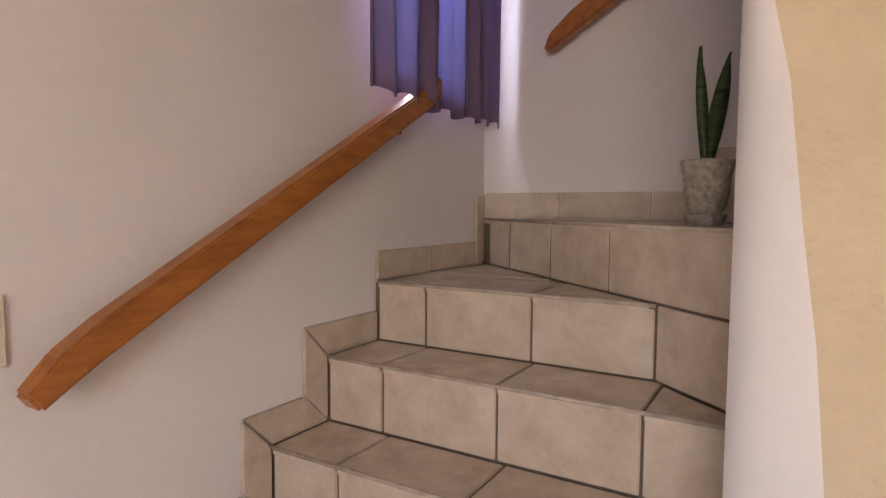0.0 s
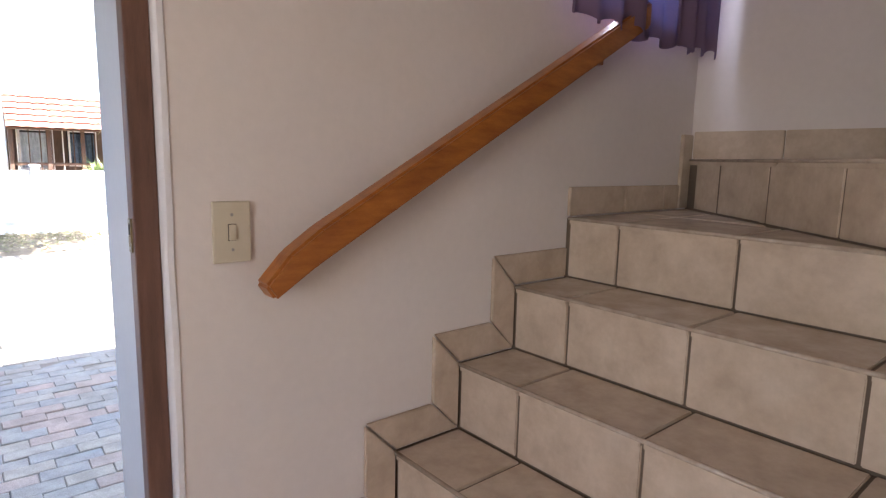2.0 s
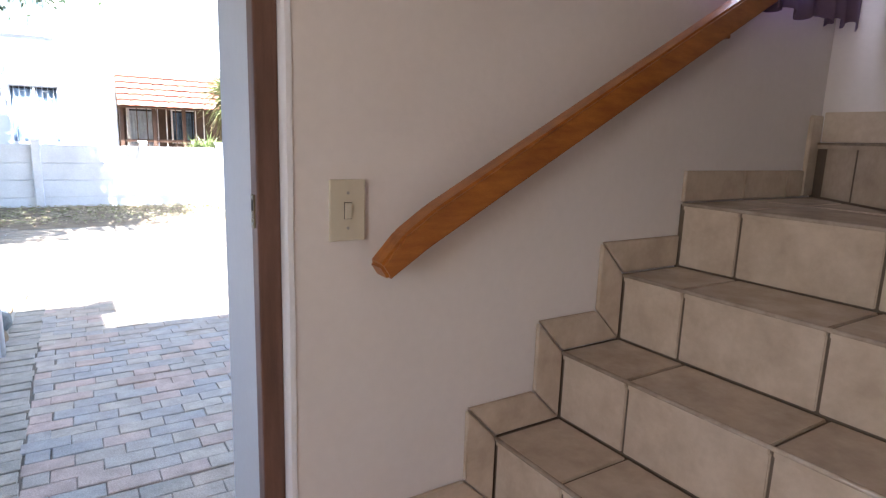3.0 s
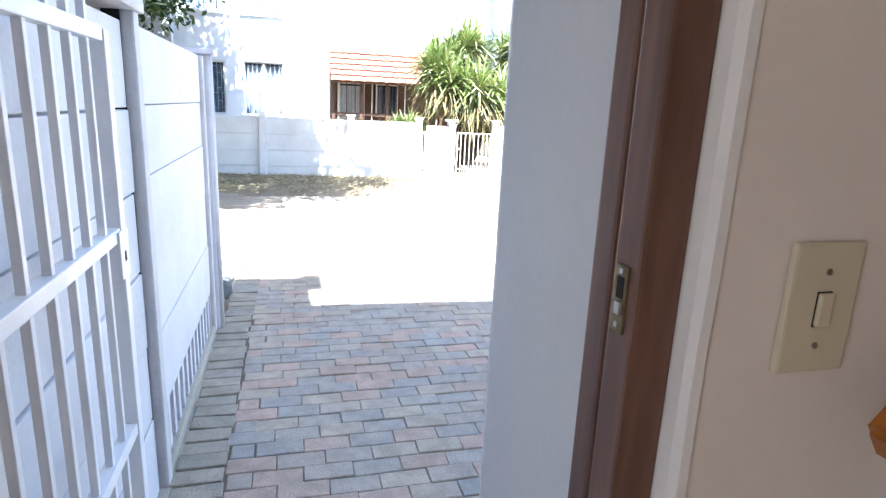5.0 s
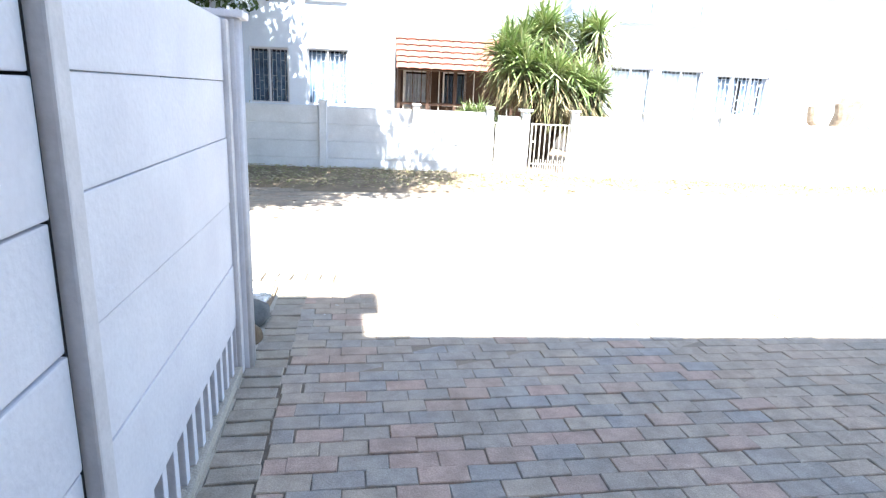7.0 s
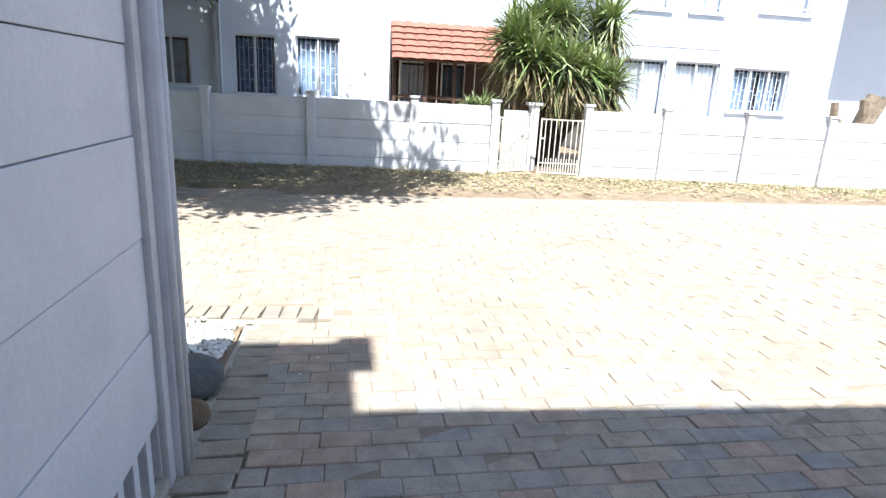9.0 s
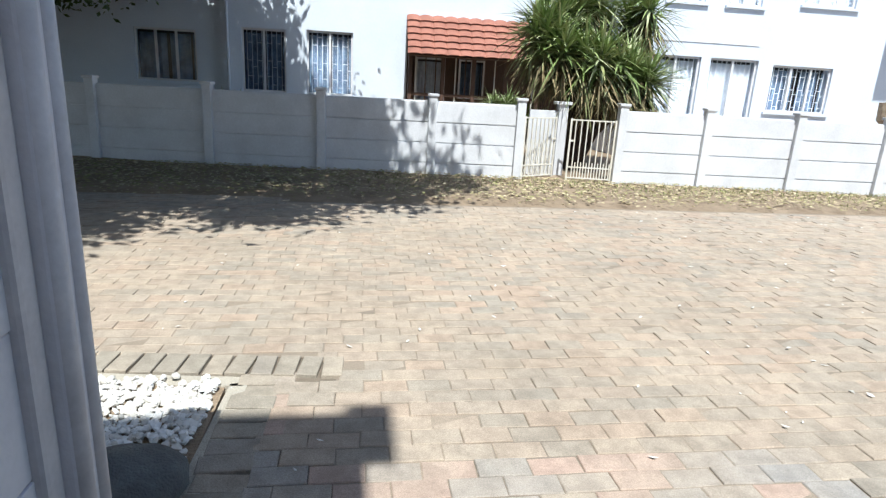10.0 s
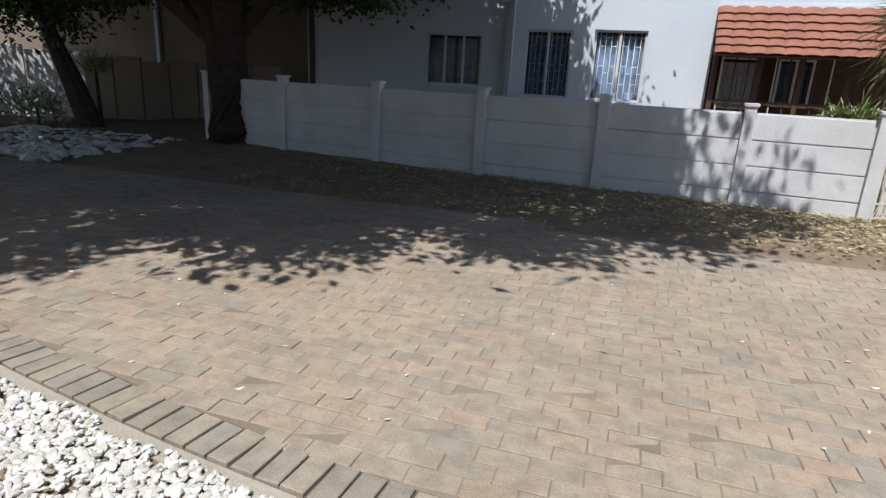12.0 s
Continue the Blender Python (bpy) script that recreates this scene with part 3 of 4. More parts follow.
for v in bm.verts:
    if 0.035 < v.co.z < 0.138:
        q = Vector((math.atan2(v.co.y, v.co.x) * 2.6, v.co.z * 46, 0))
        e = 0.0035 * math.cos(7 * noise.noise(q) + 2.2 * noise.noise(q * 2.1))
        rr = math.hypot(v.co.x, v.co.y)
        v.co.x, v.co.y = v.co.x * (1 + e / rr), v.co.y * (1 + e / rr)
part("pot", bm, M_pot, pot, smooth=True)
part("saucer", lathe([(0.042, 0.0), (0.05, 0.012), (0.053, 0.026), (0.047, 0.028), (0.035, 0.012)], 14), M_saucer, pot, "crinkled silver saucer")
part("soil", lathe([(0.05, 0.128), (0.052, 0.138), (0.0005, 0.142)], 16), M_soil, pot)


def sword_leaf(h, w, lean, turn):
    bm = bmesh.new()
    rows = []
    for k in range(13):
        u = k / 12
        ww = w * (0.55 + 1.1 * u - 1.65 * u ** 3) if u < 1 else 0.001
        rows.append([bm.verts.new((ww * s, 0.014 * (abs(s) - 0.3) + lean[1] * u * u, h * u)) for s in (-1, -0.5, 0, 0.5, 1)])
        for v in rows[-1]:
            v.co.x += lean[0] * u
    for a, b in zip(rows, rows[1:]):
        for s in range(4):
            bm.faces.new((a[s], a[s + 1], b[s + 1], b[s]))
    bmesh.ops.solidify(bm, geom=bm.faces[:], thickness=0.004)
    bmesh.ops.transform(bm, matrix=pose(0, 0, 0.135, 0, 0, turn), verts=bm.verts)
    return bm


part("leaf", sword_leaf(0.29, 0.020, (-0.03, 0.0), -52), M_sansev, pot, smooth=True)
part("leaf", sword_leaf(0.28, 0.026, (0.055, 0.01), -62), M_sansev, pot, smooth=True)

# ---- front door frame and security gate ----
frame_ob = empty("door_1", "open brown wooden door frame with an arched head and brass strike plate", "door frame", 0, 0, 0, kind="structure")
for sx, x in ((1, DR), (-1, DL)):
    for nm, proud, y0, y1, bev in (("jamb", 0.034, 0.020, 0.060, 0.004), ("jamb_stop", 0.008, 0.060, 0.092, 0.002), ("jamb_outer", 0.016, 0.092, 0.130, 0.005)):
        part(nm, box(min(x + sx * 0.008, x - sx * proud), max(x + sx * 0.008, x - sx * proud), y0, y1, 0.0, 1.70, bev), M_frame, frame_ob)
bm = bmesh.new()
cx = (DL + DR) / 2
ring = []
for k in range(25):
    a = math.pi - k * math.pi / 24
    c, s = math.cos(a), max(0.0, math.sin(a)) ** 0.8
    ring.append([bm.verts.new((cx + (0.396 - d) * c, yy, 1.70 + (0.317 - d) * s)) for d, yy in ((0, 0.032), (0.03, 0.032), (0.03, 0.13), (0, 0.13))])
for a, b in zip(ring, ring[1:]):
    for s in range(4):
        bm.faces.new((a[s], a[(s + 1) % 4], b[(s + 1) % 4], b[s]))
bmesh.ops.recalc_face_normals(bm, faces=bm.faces[:])
part("arched_head", bm, M_frame, frame_ob)
strike = part("strike_plate", box(-0.9445, -0.941, 0.033, 0.052, 1.245, 1.305, 0.001), M_brass, frame_ob, "worn brass strike plate")
# dark box on the plate, painted as the shade in its hole
part("strike_hole", box(-0.9450, -0.944, 0.037, 0.047, 1.276, 1.295), M_gapshade, strike)
part("strike_lip", box(-0.9475, -0.944, 0.036, 0.044, 1.262, 1.274, 0.001), M_metal, strike, "bright scraped steel lip")
for z in (1.252, 1.300):
    part("screw", box(-0.9452, -0.944, 0.040, 0.045, z - 0.0025, z + 0.0025, 0.0004), M_metal, strike)
# hand-painted plaster edge beside the frame, a little uneven
bm = bmesh.new()
edge_rows = []
for k in range(37):
    z = k * 1.72 / 36
    w = 0.0025 * noise.noise((z * 7, 2.0, 0)) + 0.001 * noise.noise((z * 31, 5.0, 0))
    edge_rows.append([bm.verts.new(c) for c in ((DR + 0.0085, 0.124, z), (DR + 0.0085, 0.018, z), (DR + 0.010 + w, 0.006 + w, z), (DR + 0.014 + w, -0.003, z), (DR + 0.024 + w, -0.003, z), (DR + 0.027, 0.004, z), (DR + 0.027, 0.124, z))])
for lo, hi in zip(edge_rows, edge_rows[1:]):
    for k in range(7):
        bm.faces.new((lo[k], lo[(k + 1) % 7], hi[(k + 1) % 7], hi[k]))
bm.faces.new(edge_rows[0][::-1])
bm.faces.new(edge_rows[-1])
bmesh.ops.recalc_face_normals(bm, faces=bm.faces[:])
structure("plaster_edge", bm, M_out, "bright white painted plaster edge beside the frame", "trim")
structure("plaster_bead", box(DR - 0.006, DR + 0.012, 0.1305, 0.139, 0.0, 1.72, 0.003), M_out, "white filler bead between frame and reveal", "trim")

gate = empty("security_gate", "white steel security gate standing open against the boundary wall", "gate", -1.615, 0.3, 0)
GL = 0.82
for y in (0.0, GL):
    part("stile", box(-0.019, 0.019, y - 0.019, y + 0.019, 0.0, 1.72 if y == 0 else 1.56, 0.003), M_gatewhite, gate)
for z in (0.03, 0.60, 1.105, 1.55):
    part("cross_rail", box(-0.016, 0.016, 0.019, GL - 0.019, z - 0.016, z + 0.016, 0.003), M_gatewhite, gate)
for k in range(7):
    y = 0.10 + k * 0.104
    part("bar", box(-0.008, 0.008, y - 0.008, y + 0.008, 0.046, 1.62, 0.002), M_gatewhite, gate)
lockbox = part("lock_box", box(-0.022, 0.022, GL - 0.05, GL + 0.022, 1.0, 1.115, 0.003), M_gatewhite, gate)
# dark box on the lock, painted as the shade in the keyhole
part("keyhole", box(0.0222, 0.0228, GL - 0.02, GL - 0.008, 1.04, 1.065), M_gapshade, lockbox)
part("handle_stub", box(-0.01, 0.01, GL + 0.019, GL + 0.03, 1.04, 1.06, 0.002), M_metal, gate)

# ---- boundary wall of the passage ----
BX = -1.735
bwall = empty("boundary_wall", "white painted precast concrete boundary wall with posts and vent slots", "wall", kind="structure")
for k, (z0, z1) in enumerate(((-0.2, 0.21), (0.21, 0.505), (0.505, 0.795), (0.795, 1.087), (1.087, 1.374), (1.374, 1.66))):
    part("panel", box(BX - 0.055, BX - 0.004 * (k % 2), 0.1, 1.86, z0 + 0.004, z1 - 0.003, 0.006), M_panel, bwall)
for k, (z0, z1) in enumerate(((0.205, 0.494), (0.494, 0.81), (0.81, 1.125), (1.125, 1.385), (1.385, 1.66))):
    part("panel", box(BX - 0.055, BX + 0.012 - 0.003 * (k % 2), 1.945, 3.60, z0 + 0.002, z1 - 0.001, 0.004), M_panel, bwall)
# dark strip painting the shadow gap between panel and post
part("post_joint_shade", box(BX - 0.06, BX - 0.006, 1.861, 1.872, -0.2, 1.69), M_gapshade, bwall, "dark strip painted as the shaded joint beside the post")
part("post", box(BX - 0.09, BX + 0.035, 1.872, 1.945, -0.2, 1.70, 0.008), M_post, bwall)
part("cap", box(BX - 0.11, BX + 0.05, 0.1, 1.97, 1.69, 1.74, 0.008), M_post, bwall)
part("post", box(BX - 0.09, BX + 0.060, 3.60, 3.72, -0.2, 1.67, 0.008), M_panel, bwall)
for y, r in ((3.625, 0.024), (3.700, 0.020)):
    bm = bmesh.new()
    tube(bm, [(BX + 0.055, y, -0.18), (BX + 0.055, y, 1.67)], [r, r], 12)
    part("post_rib", bm, M_post, bwall, smooth=True)
part("post_rib", box(BX - 0.02, BX + 0.035, 3.535, 3.60, -0.2, 1.66, 0.012), M_post, bwall)
part("cap", box(BX - 0.11, BX + 0.10, 3.58, 3.75, 1.67, 1.705, 0.008), M_panel, bwall)
part("kerb", box(BX - 0.06, BX + 0.03, 1.93, 3.60, -0.2, -0.06, 0.008), M_concrete, bwall)
# dark sheet behind the slats paints the shade in the vent slots
part("vent_shade", box(BX - 0.115, BX - 0.10, 1.93, 3.6, -0.06, 0.215), M_gapshade, bwall)
for k in range(14):
    y = 1.98 + k * 0.121
    part("vent_slat", box(BX - 0.10, BX + 0.008, y - 0.022, y + 0.022, -0.06, 0.20, 0.004), M_panel, bwall)
part("vent_beam", box(BX - 0.04, BX + 0.010, 1.93, 3.6, 0.17, 0.212, 0.004), M_panel, bwall)

# ---- fence across the yard ----
def fence_y(x):
    return 11.64 - 0.085 * x if x > -3.5 else 11.94 - 0.17 * (x + 3.5)


fence = empty("precast_fence", "grey-white precast concrete fence with capped posts", "fence", kind="structure")
FP = [-8.7, -6.95, -5.08, -3.35, -1.67, 0.02, 1.38]
FP2 = [2.98, 4.36, 5.85, 7.35, 8.85, 10.35, 11.85]


def fence_run(xs):
    for x0, x1 in zip(xs, xs[1:]):
        a, b = Vector((x0, fence_y(x0), 0)), Vector((x1, fence_y(x1), 0))
        d = b - a
        rz = math.degrees(math.atan2(d.y, d.x))
        for k in range(4):
            z0 = GZ - 0.08 + k * 0.31
            bm = box(0.05, d.length - 0.05, -0.025 - 0.003 * (k % 2), 0.025, z0 + 0.005, z0 + 0.299, 0.005)
            add_box(bm, 0.05, d.length - 0.05, -0.002, 0.012, z0 + 0.29, z0 + 0.318)
            p = part("panel", bm, M_fence, fence)
            p.matrix_basis = pose(*a, 0, 0, rz)
    for x in xs:
        p = part("post", box(-0.065, 0.065, -0.095, 0.06, GZ - 0.1, 1.135, 0.008), M_fence, fence)
        p.matrix_basis = pose(x, fence_y(x), 0, 0, 0, -6)
        c = part("cap", box(-0.085, 0.085, -0.115, 0.08, 1.135, 1.175, 0.008), M_fence, fence)
        c.matrix_basis = pose(x, fence_y(x), 0, 0, 0, -6)


fence_run(FP)
fence_run(FP2)


def yard_gate(x0, y0, x1, y1, mesh, label):
    d = Vector((x1 - x0, y1 - y0, 0))
    g = empty("garden_gate", label, "gate", x0, y0, GZ + 0.03, math.degrees(math.atan2(d.y, d.x)), "pair of garden gates")
    w = d.length
    for x in (0.015, w - 0.015):
        part("stile", box(x - 0.014, x + 0.014, -0.012, 0.012, 0, 0.98, 0.003), M_gatecream, g)
    for z in (0.05, 0.22, 0.96):
        part("cross_rail", box(0.03, w - 0.03, -0.01, 0.01, z - 0.01, z + 0.01, 0.002), M_gatecream, g)
    n = 8
    for k in range(1, n):
        x = w * k / n
        part("bar", box(x - 0.008, x + 0.008, -0.008, 0.008, 0.06, 0.95), M_gatecream, g)
        x = w * (k - 0.5) / n
        if not mesh:
            part("short_bar", box(x - 0.008, x + 0.008, -0.008, 0.008, 0.06, 0.30), M_gatecream, g)
    if mesh:
        bm = bmesh.new()
        for k in range(-8, 26):
            for s in (1, -1):
                x = w * k / 18
                pts = [(x + s * 0.3 * (z - 0.06), 0.0, z) for z in (0.06, 0.62)]
                if all(0.02 < p[0] < w - 0.02 for p in pts):
                    tube(bm, pts, [0.004, 0.004], 4)
        part("wire_mesh", bm, M_gatecream, g, "diamond wire mesh infill")
    part("latch", box(w - 0.1, w - 0.01, -0.03, -0.012, 0.62, 0.65, 0.003), M_gatecream, g)
    return g


yard_gate(1.43, 11.44, 2.06, 11.78, True, "cream steel garden gate with wire mesh, standing open")
yard_gate(2.90, 11.36, 2.19, 11.50, False, "cream steel garden gate of upright bars, pulled to")
ip = empty("gate_post", "precast concrete post inside the garden gate", "post", 2.20, 11.98, 0)
part("shaft", box(-0.08, 0.08, -0.08, 0.08, GZ - 0.1, 1.10, 0.01), M_fence, ip)
part("cap", box(-0.13, 0.13, -0.11, 0.11, 1.10, 1.15, 0.01), M_fence, ip)
part("wing", box(-0.55, -0.08, -0.03, 0.03, GZ - 0.1, 1.0, 0.008), M_fence, ip)


# ---- houses across the yard ----
def window(parent, x0, x1, z0, z1, y, lights, lace, bars=True, sill=True):
    # dark sheet behind the pane, painted as the unlit room
    w = part("window", boxes((x0, x1, y + 0.30, y + 0.32, z0, z1)), M_roomshade, parent)
    f = 0.045
    d = [(x0, x0 + f, y + 0.06, y + 0.10, z0, z1), (x1 - f, x1, y + 0.06, y + 0.10, z0, z1), (x0 + f, x1 - f, y + 0.06, y + 0.10, z0, z0 + f), (x0 + f, x1 - f, y + 0.06, y + 0.10, z1 - f, z1)]
    for k in range(1, lights):
        x = x0 + (x1 - x0) * k / lights
        d.append((x - 0.025, x + 0.025, y + 0.055, y + 0.105, z0 + f, z1 - f))
    part("window_frame", boxes(*d), M_winframe, w)
    part("pane", boxes((x0 + f, x1 - f, y + 0.085, y + 0.089, z0 + f, z1 - f)), M_glass, w).visible_shadow = False
    if sill:
        part("window_sill", box(x0 - 0.08, x1 + 0.08, y - 0.06, y + 0.06, z0 - 0.06, z0, 0.006), M_house, w)
    if lace:
        bm = bmesh.new()
        n = 40
        cols = []
        for k in range(n + 1):
            x = x0 + f + (x1 - x0 - 2 * f) * k / n
            yy = y + 0.20 + 0.03 * math.sin(k * 1.1) + 0.015 * math.sin(k * 2.7)
            cols.append((bm.verts.new((x, yy, z0 + f)), bm.verts.new((x, yy, z1 - f - 0.05))))
        for k in range(n):
            if not (lace == M_lace and k in (19, 20, 21, 36, 37)):
                bm.faces.new((cols[k][0], cols[k + 1][0], cols[k + 1][1], cols[k][1]))
        part("curtain", bm, lace, w, "gathered lace curtain", True)
    if bars:
        bm = bmesh.new()
        n = max(6, int((x1 - x0) / 0.11))
        for k in range(1, n):
            x = x0 + (x1 - x0) * k / n
            add_box(bm, x - 0.006, x + 0.006, y + 0.115, y + 0.127, z0 + f, z1 - f)
            for z in ((0.25, 0.5, 0.78) if k % 2 else (0.12, 0.4, 0.9)):
                zz = z0 + (z1 - z0) * z
                add_box(bm, x, x + (x1 - x0) / n, y + 0.115, y + 0.127, zz - 0.006, zz + 0.006)
        part("burglar_bars", bm, M_winframe, w, "white burglar bars")
    return w


def holed_wall(x0, x1, z0, z1, y, thick, holes):
    """A wall facing the yard with rectangular openings (hx0, hx1, hz0, hz1)."""
    xs = sorted({x0, x1, *[h[0] for h in holes], *[h[1] for h in holes]})
    zs = sorted({z0, z1, *[h[2] for h in holes], *[h[3] for h in holes]})
    bm = bmesh.new()
    for a, b in zip(xs, xs[1:]):
        run = None
        for c, d in zip(zs, zs[1:]):
            solid = not any(h[0] <= a and b <= h[1] and h[2] <= c and d <= h[3] for h in holes)
            if solid:
                run = (run[0], d) if run else (c, d)
            if run and (not solid or d == z1):
                add_box(bm, a, b, y, y + thick, run[0], run[1])
                run = None
    bmesh.ops.remove_doubles(bm, verts=bm.verts[:], dist=0.0005)
    return bm


left_house = empty("house", "white two-storey house with steel windows and a tiled porch awning", "house", 0, 0, 0)
HA = [(-6.20, -4.85, 1.09, 2.24)]
HB = [(-3.79, -2.80, 0.95, 2.35), (-2.33, -1.27, 0.95, 2.38)]
HU = [(-3.76, -2.86, 3.6, 4.8), (-2.30, -1.37, 3.6, 4.8)]
part("wall", holed_wall(-9.36, -4.2, -0.2, 6.2, 17.4, 0.25, HA), M_house, left_house)
part("wall", holed_wall(-4.2, 0.0, -0.2, 6.2, 17.1, 0.25, HB + HU), M_house, left_house)
for d in ((-4.2, -3.95, 17.35, 17.5, -0.2, 6.2), (0.0, 4.95, 17.1, 17.35, 2.75, 6.2), (-0.12, 0.0, 17.35, 18.9, -0.2, 2.75)):
    part("wall", boxes(d), M_house, left_house)
# dark back wall and ceiling carry the shade of the porch recess
part("wall", boxes((0.0, 4.95, 18.8, 18.95, -0.2, 2.9)), M_porchwood, left_house, "back wall of the porch, coloured dark brown for its shade")
part("ceiling", boxes((0.0, 4.8, 17.36, 18.8, 2.66, 2.74)), M_porchwood, left_house, "boarded porch ceiling, coloured dark brown for its shade")
for h in HA:
    window(left_house, *h, 17.4, 3, M_lace, False)
for h in HB:
    window(left_house, *h, 17.1, 2, M_lace)
for h in HU:
    window(left_house, *h, 17.1, 2, M_lace)
bm = bmesh.new()
tube(bm, [(-4.08, 17.05, -0.1), (-4.08, 17.05, 6.0)], [0.03, 0.03], 8)
part("downpipe", bm, M_house, left_house)
bm = bmesh.new()
tube(bm, [(-9.2, 17.33, -0.1), (-9.2, 17.33, 6.0)], [0.07, 0.07], 8)
part("downpipe", bm, M_porchwood, left_house, "dark brown downpipe")
part("roof", boxes((-9.6, 5, 16.6, 24, 6.2, 6.35)), M_roofdark, left_house)
part("wall", boxes((-9.36, -9.1, 17.65, 19.0, -0.2, 6.2)), M_house, left_house)
part("body", boxes((-9.36, 4.9, 19.0, 24, -0.2, 6.2)), M_house, left_house)
# porch: posts, lattice, window in the shade, awning of profiled tiles
porch = empty("porch_screen", "brown wooden porch screen of posts and slats under the awning", "screen", 0, 0, 0)
for x in (0.07, 0.85, 1.6, 2.4, 3.2):
    part("post", box(x - 0.045, x + 0.045, 16.85, 16.94, -0.1, 2.1, 0.005), M_porchwood, porch)
for k in range(13):
    x = 0.2 + k * 0.24
    part("slat", box(x - 0.012, x + 0.012, 16.89, 16.91, 0.0, 2.0), M_porchwood if k % 4 else M_gatecream, porch)
part("rail", box(0.07, 3.2, 16.86, 16.93, 1.05, 1.12, 0.004), M_porchwood, porch)
part("beam", box(0.0, 3.4, 16.83, 16.95, 1.98, 2.09, 0.005), M_porchwood, porch)
window(left_house, 0.35, 1.15, 0.9, 2.0, 18.45, 1, M_lacew, False, False)
window(left_house, 1.5, 2.2, 1.0, 2.0, 18.45, 2, M_lace, False, False)
awning = empty("tiled_awning", "terracotta roof-tile awning over the porch", "awning", 0, 0, 0)
AX0, AX1, AY0, AZ0, AY1, AZ1 = -0.03, 3.55, 16.38, 1.95, 17.09, 2.86
rows_a = 6
for r in range(rows_a):
    for c in range(12):
        bm = bmesh.new()
        ua, ub = r / rows_a, (r + 1.12) / rows_a
        x0 = AX0 + c * (AX1 - AX0) / 12
        wd = (AX1 - AX0) / 12 + 0.008
        prev = None
        for k in range(9):
            u = k / 8
            hh = 0.030 * abs(math.sin(u * math.pi)) ** 0.7
            cols = []
            for uu, lift in ((ua, 0.045), (ub, 0.0)):
                for th in (0.0, -0.02):
                    cols.append(bm.verts.new((x0 + wd * u, AY0 + (AY1 - AY0) * uu - (hh + lift + th) * 0.79, AZ0 + (AZ1 - AZ0) * uu + (hh + lift + th) * 0.61)))
            if prev:
                bm.faces.new((prev[0], cols[0], cols[2], prev[2]))
                bm.faces.new((prev[1], prev[3], cols[3], cols[1]))
                bm.faces.new((prev[0], prev[1], cols[1], cols[0]))
                bm.faces.new((prev[2], cols[2], cols[3], prev[3]))
            prev = cols
        part("roof_tile", bm, M_roof, awning, smooth=False)
part("backing", prism([(AY0 + 0.03, AZ0), (AY1, AZ1 - 0.02), (AY1, AZ1 - 0.07), (AY0 + 0.05, AZ0 - 0.03)], "x", AX0 + 0.01, AX1), M_porchwood, awning)
part("flashing", box(AX0, AX1, AY1 - 0.02, AY1 + 0.008, AZ1 - 0.03, AZ1 + 0.06), M_house, awning)

right_house = empty("house", "white two-storey house with barred steel windows", "house", 0, 0, 0)
RG = [(5.28, 6.42, 0.85, 2.22), (6.65, 7.82, 0.82, 2.22), (8.20, 9.72, 1.12, 2.15)]
RU = [(5.45, 6.3, 3.33, 4.5), (6.85, 7.65, 3.33, 4.5), (8.65, 9.95, 3.45, 4.6)]
part("wall", holed_wall(4.75, 10.9, -0.2, 6.2, 15.25, 0.25, RG + RU), M_house, right_house)
for d in ((4.75, 5.0, 15.5, 19, -0.2, 6.2), (10.65, 10.9, 15.5, 19, -0.2, 6.2), (10.9, 22, 17.6, 17.9, -0.2, 6.2)):
    part("wall", boxes(d), M_house, right_house)
part("body", boxes((5.0, 10.65, 16.4, 22, -0.2, 6.2)), M_house, right_house)
part("string_course", boxes((5.3, 7.75, 15.235, 15.25, 2.52, 2.535)), M_fence, right_house)
part("roof", boxes((4.6, 22, 14.9, 22, 6.2, 6.35)), M_roofdark, right_house)
for h, n in zip(RG, (2, 2, 3)):
    window(right_house, *h, 15.25, n, M_lacew if n == 2 else M_lace)
for h, n in zip(RU, (2, 2, 3)):
    window(right_house, *h, 15.25, n, M_lacew)

# ---- trees and plants ----
rng = random.Random(7)


def from_lists(name, verts, faces, material, parent=None, label="", smooth=False):
    me = bpy.data.meshes.new(name)
    me.from_pydata(verts, [], faces)
    if smooth:
        me.polygons.foreach_set("use_smooth", [True] * len(me.polygons))
    me.materials.append(material)
    ob = new(name, me)
    if parent:
        ob.parent = parent
    if label:
        ob["label"] = label
    return ob


def blade(verts, faces, base, d, length, width, droop, rnd):
    """A tapered, folded, drooping strap leaf from base along d."""
    d = Vector(d).normalized()
    side = d.cross(Vector((0, 0, 1)))
    side = side.normalized() if side.length > 0.01 else Vector((1, 0, 0))
    up = side.cross(d)
    n0 = len(verts)
    for k in range(5):
        u = k / 4
        p = Vector(base) + d * length * u + Vector((0, 0, -droop * length * u * u))
        w = width * (0.7 + 0.9 * u - 1.58 * u * u)
        verts.extend([tuple(p - side * w + up * w * 0.35), tuple(p), tuple(p + side * w + up * w * 0.35)])
    for k in range(4):
        a = n0 + 3 * k
        faces.append((a, a + 1, a + 4, a + 3))
        faces.append((a + 1, a + 2, a + 5, a + 4))


def sphere_dir(r):
    z = r.uniform(-1, 1)
    a = r.uniform(0, 2 * math.pi)
    q = math.sqrt(1 - z * z)
    return Vector((q * math.cos(a), q * math.sin(a), z))


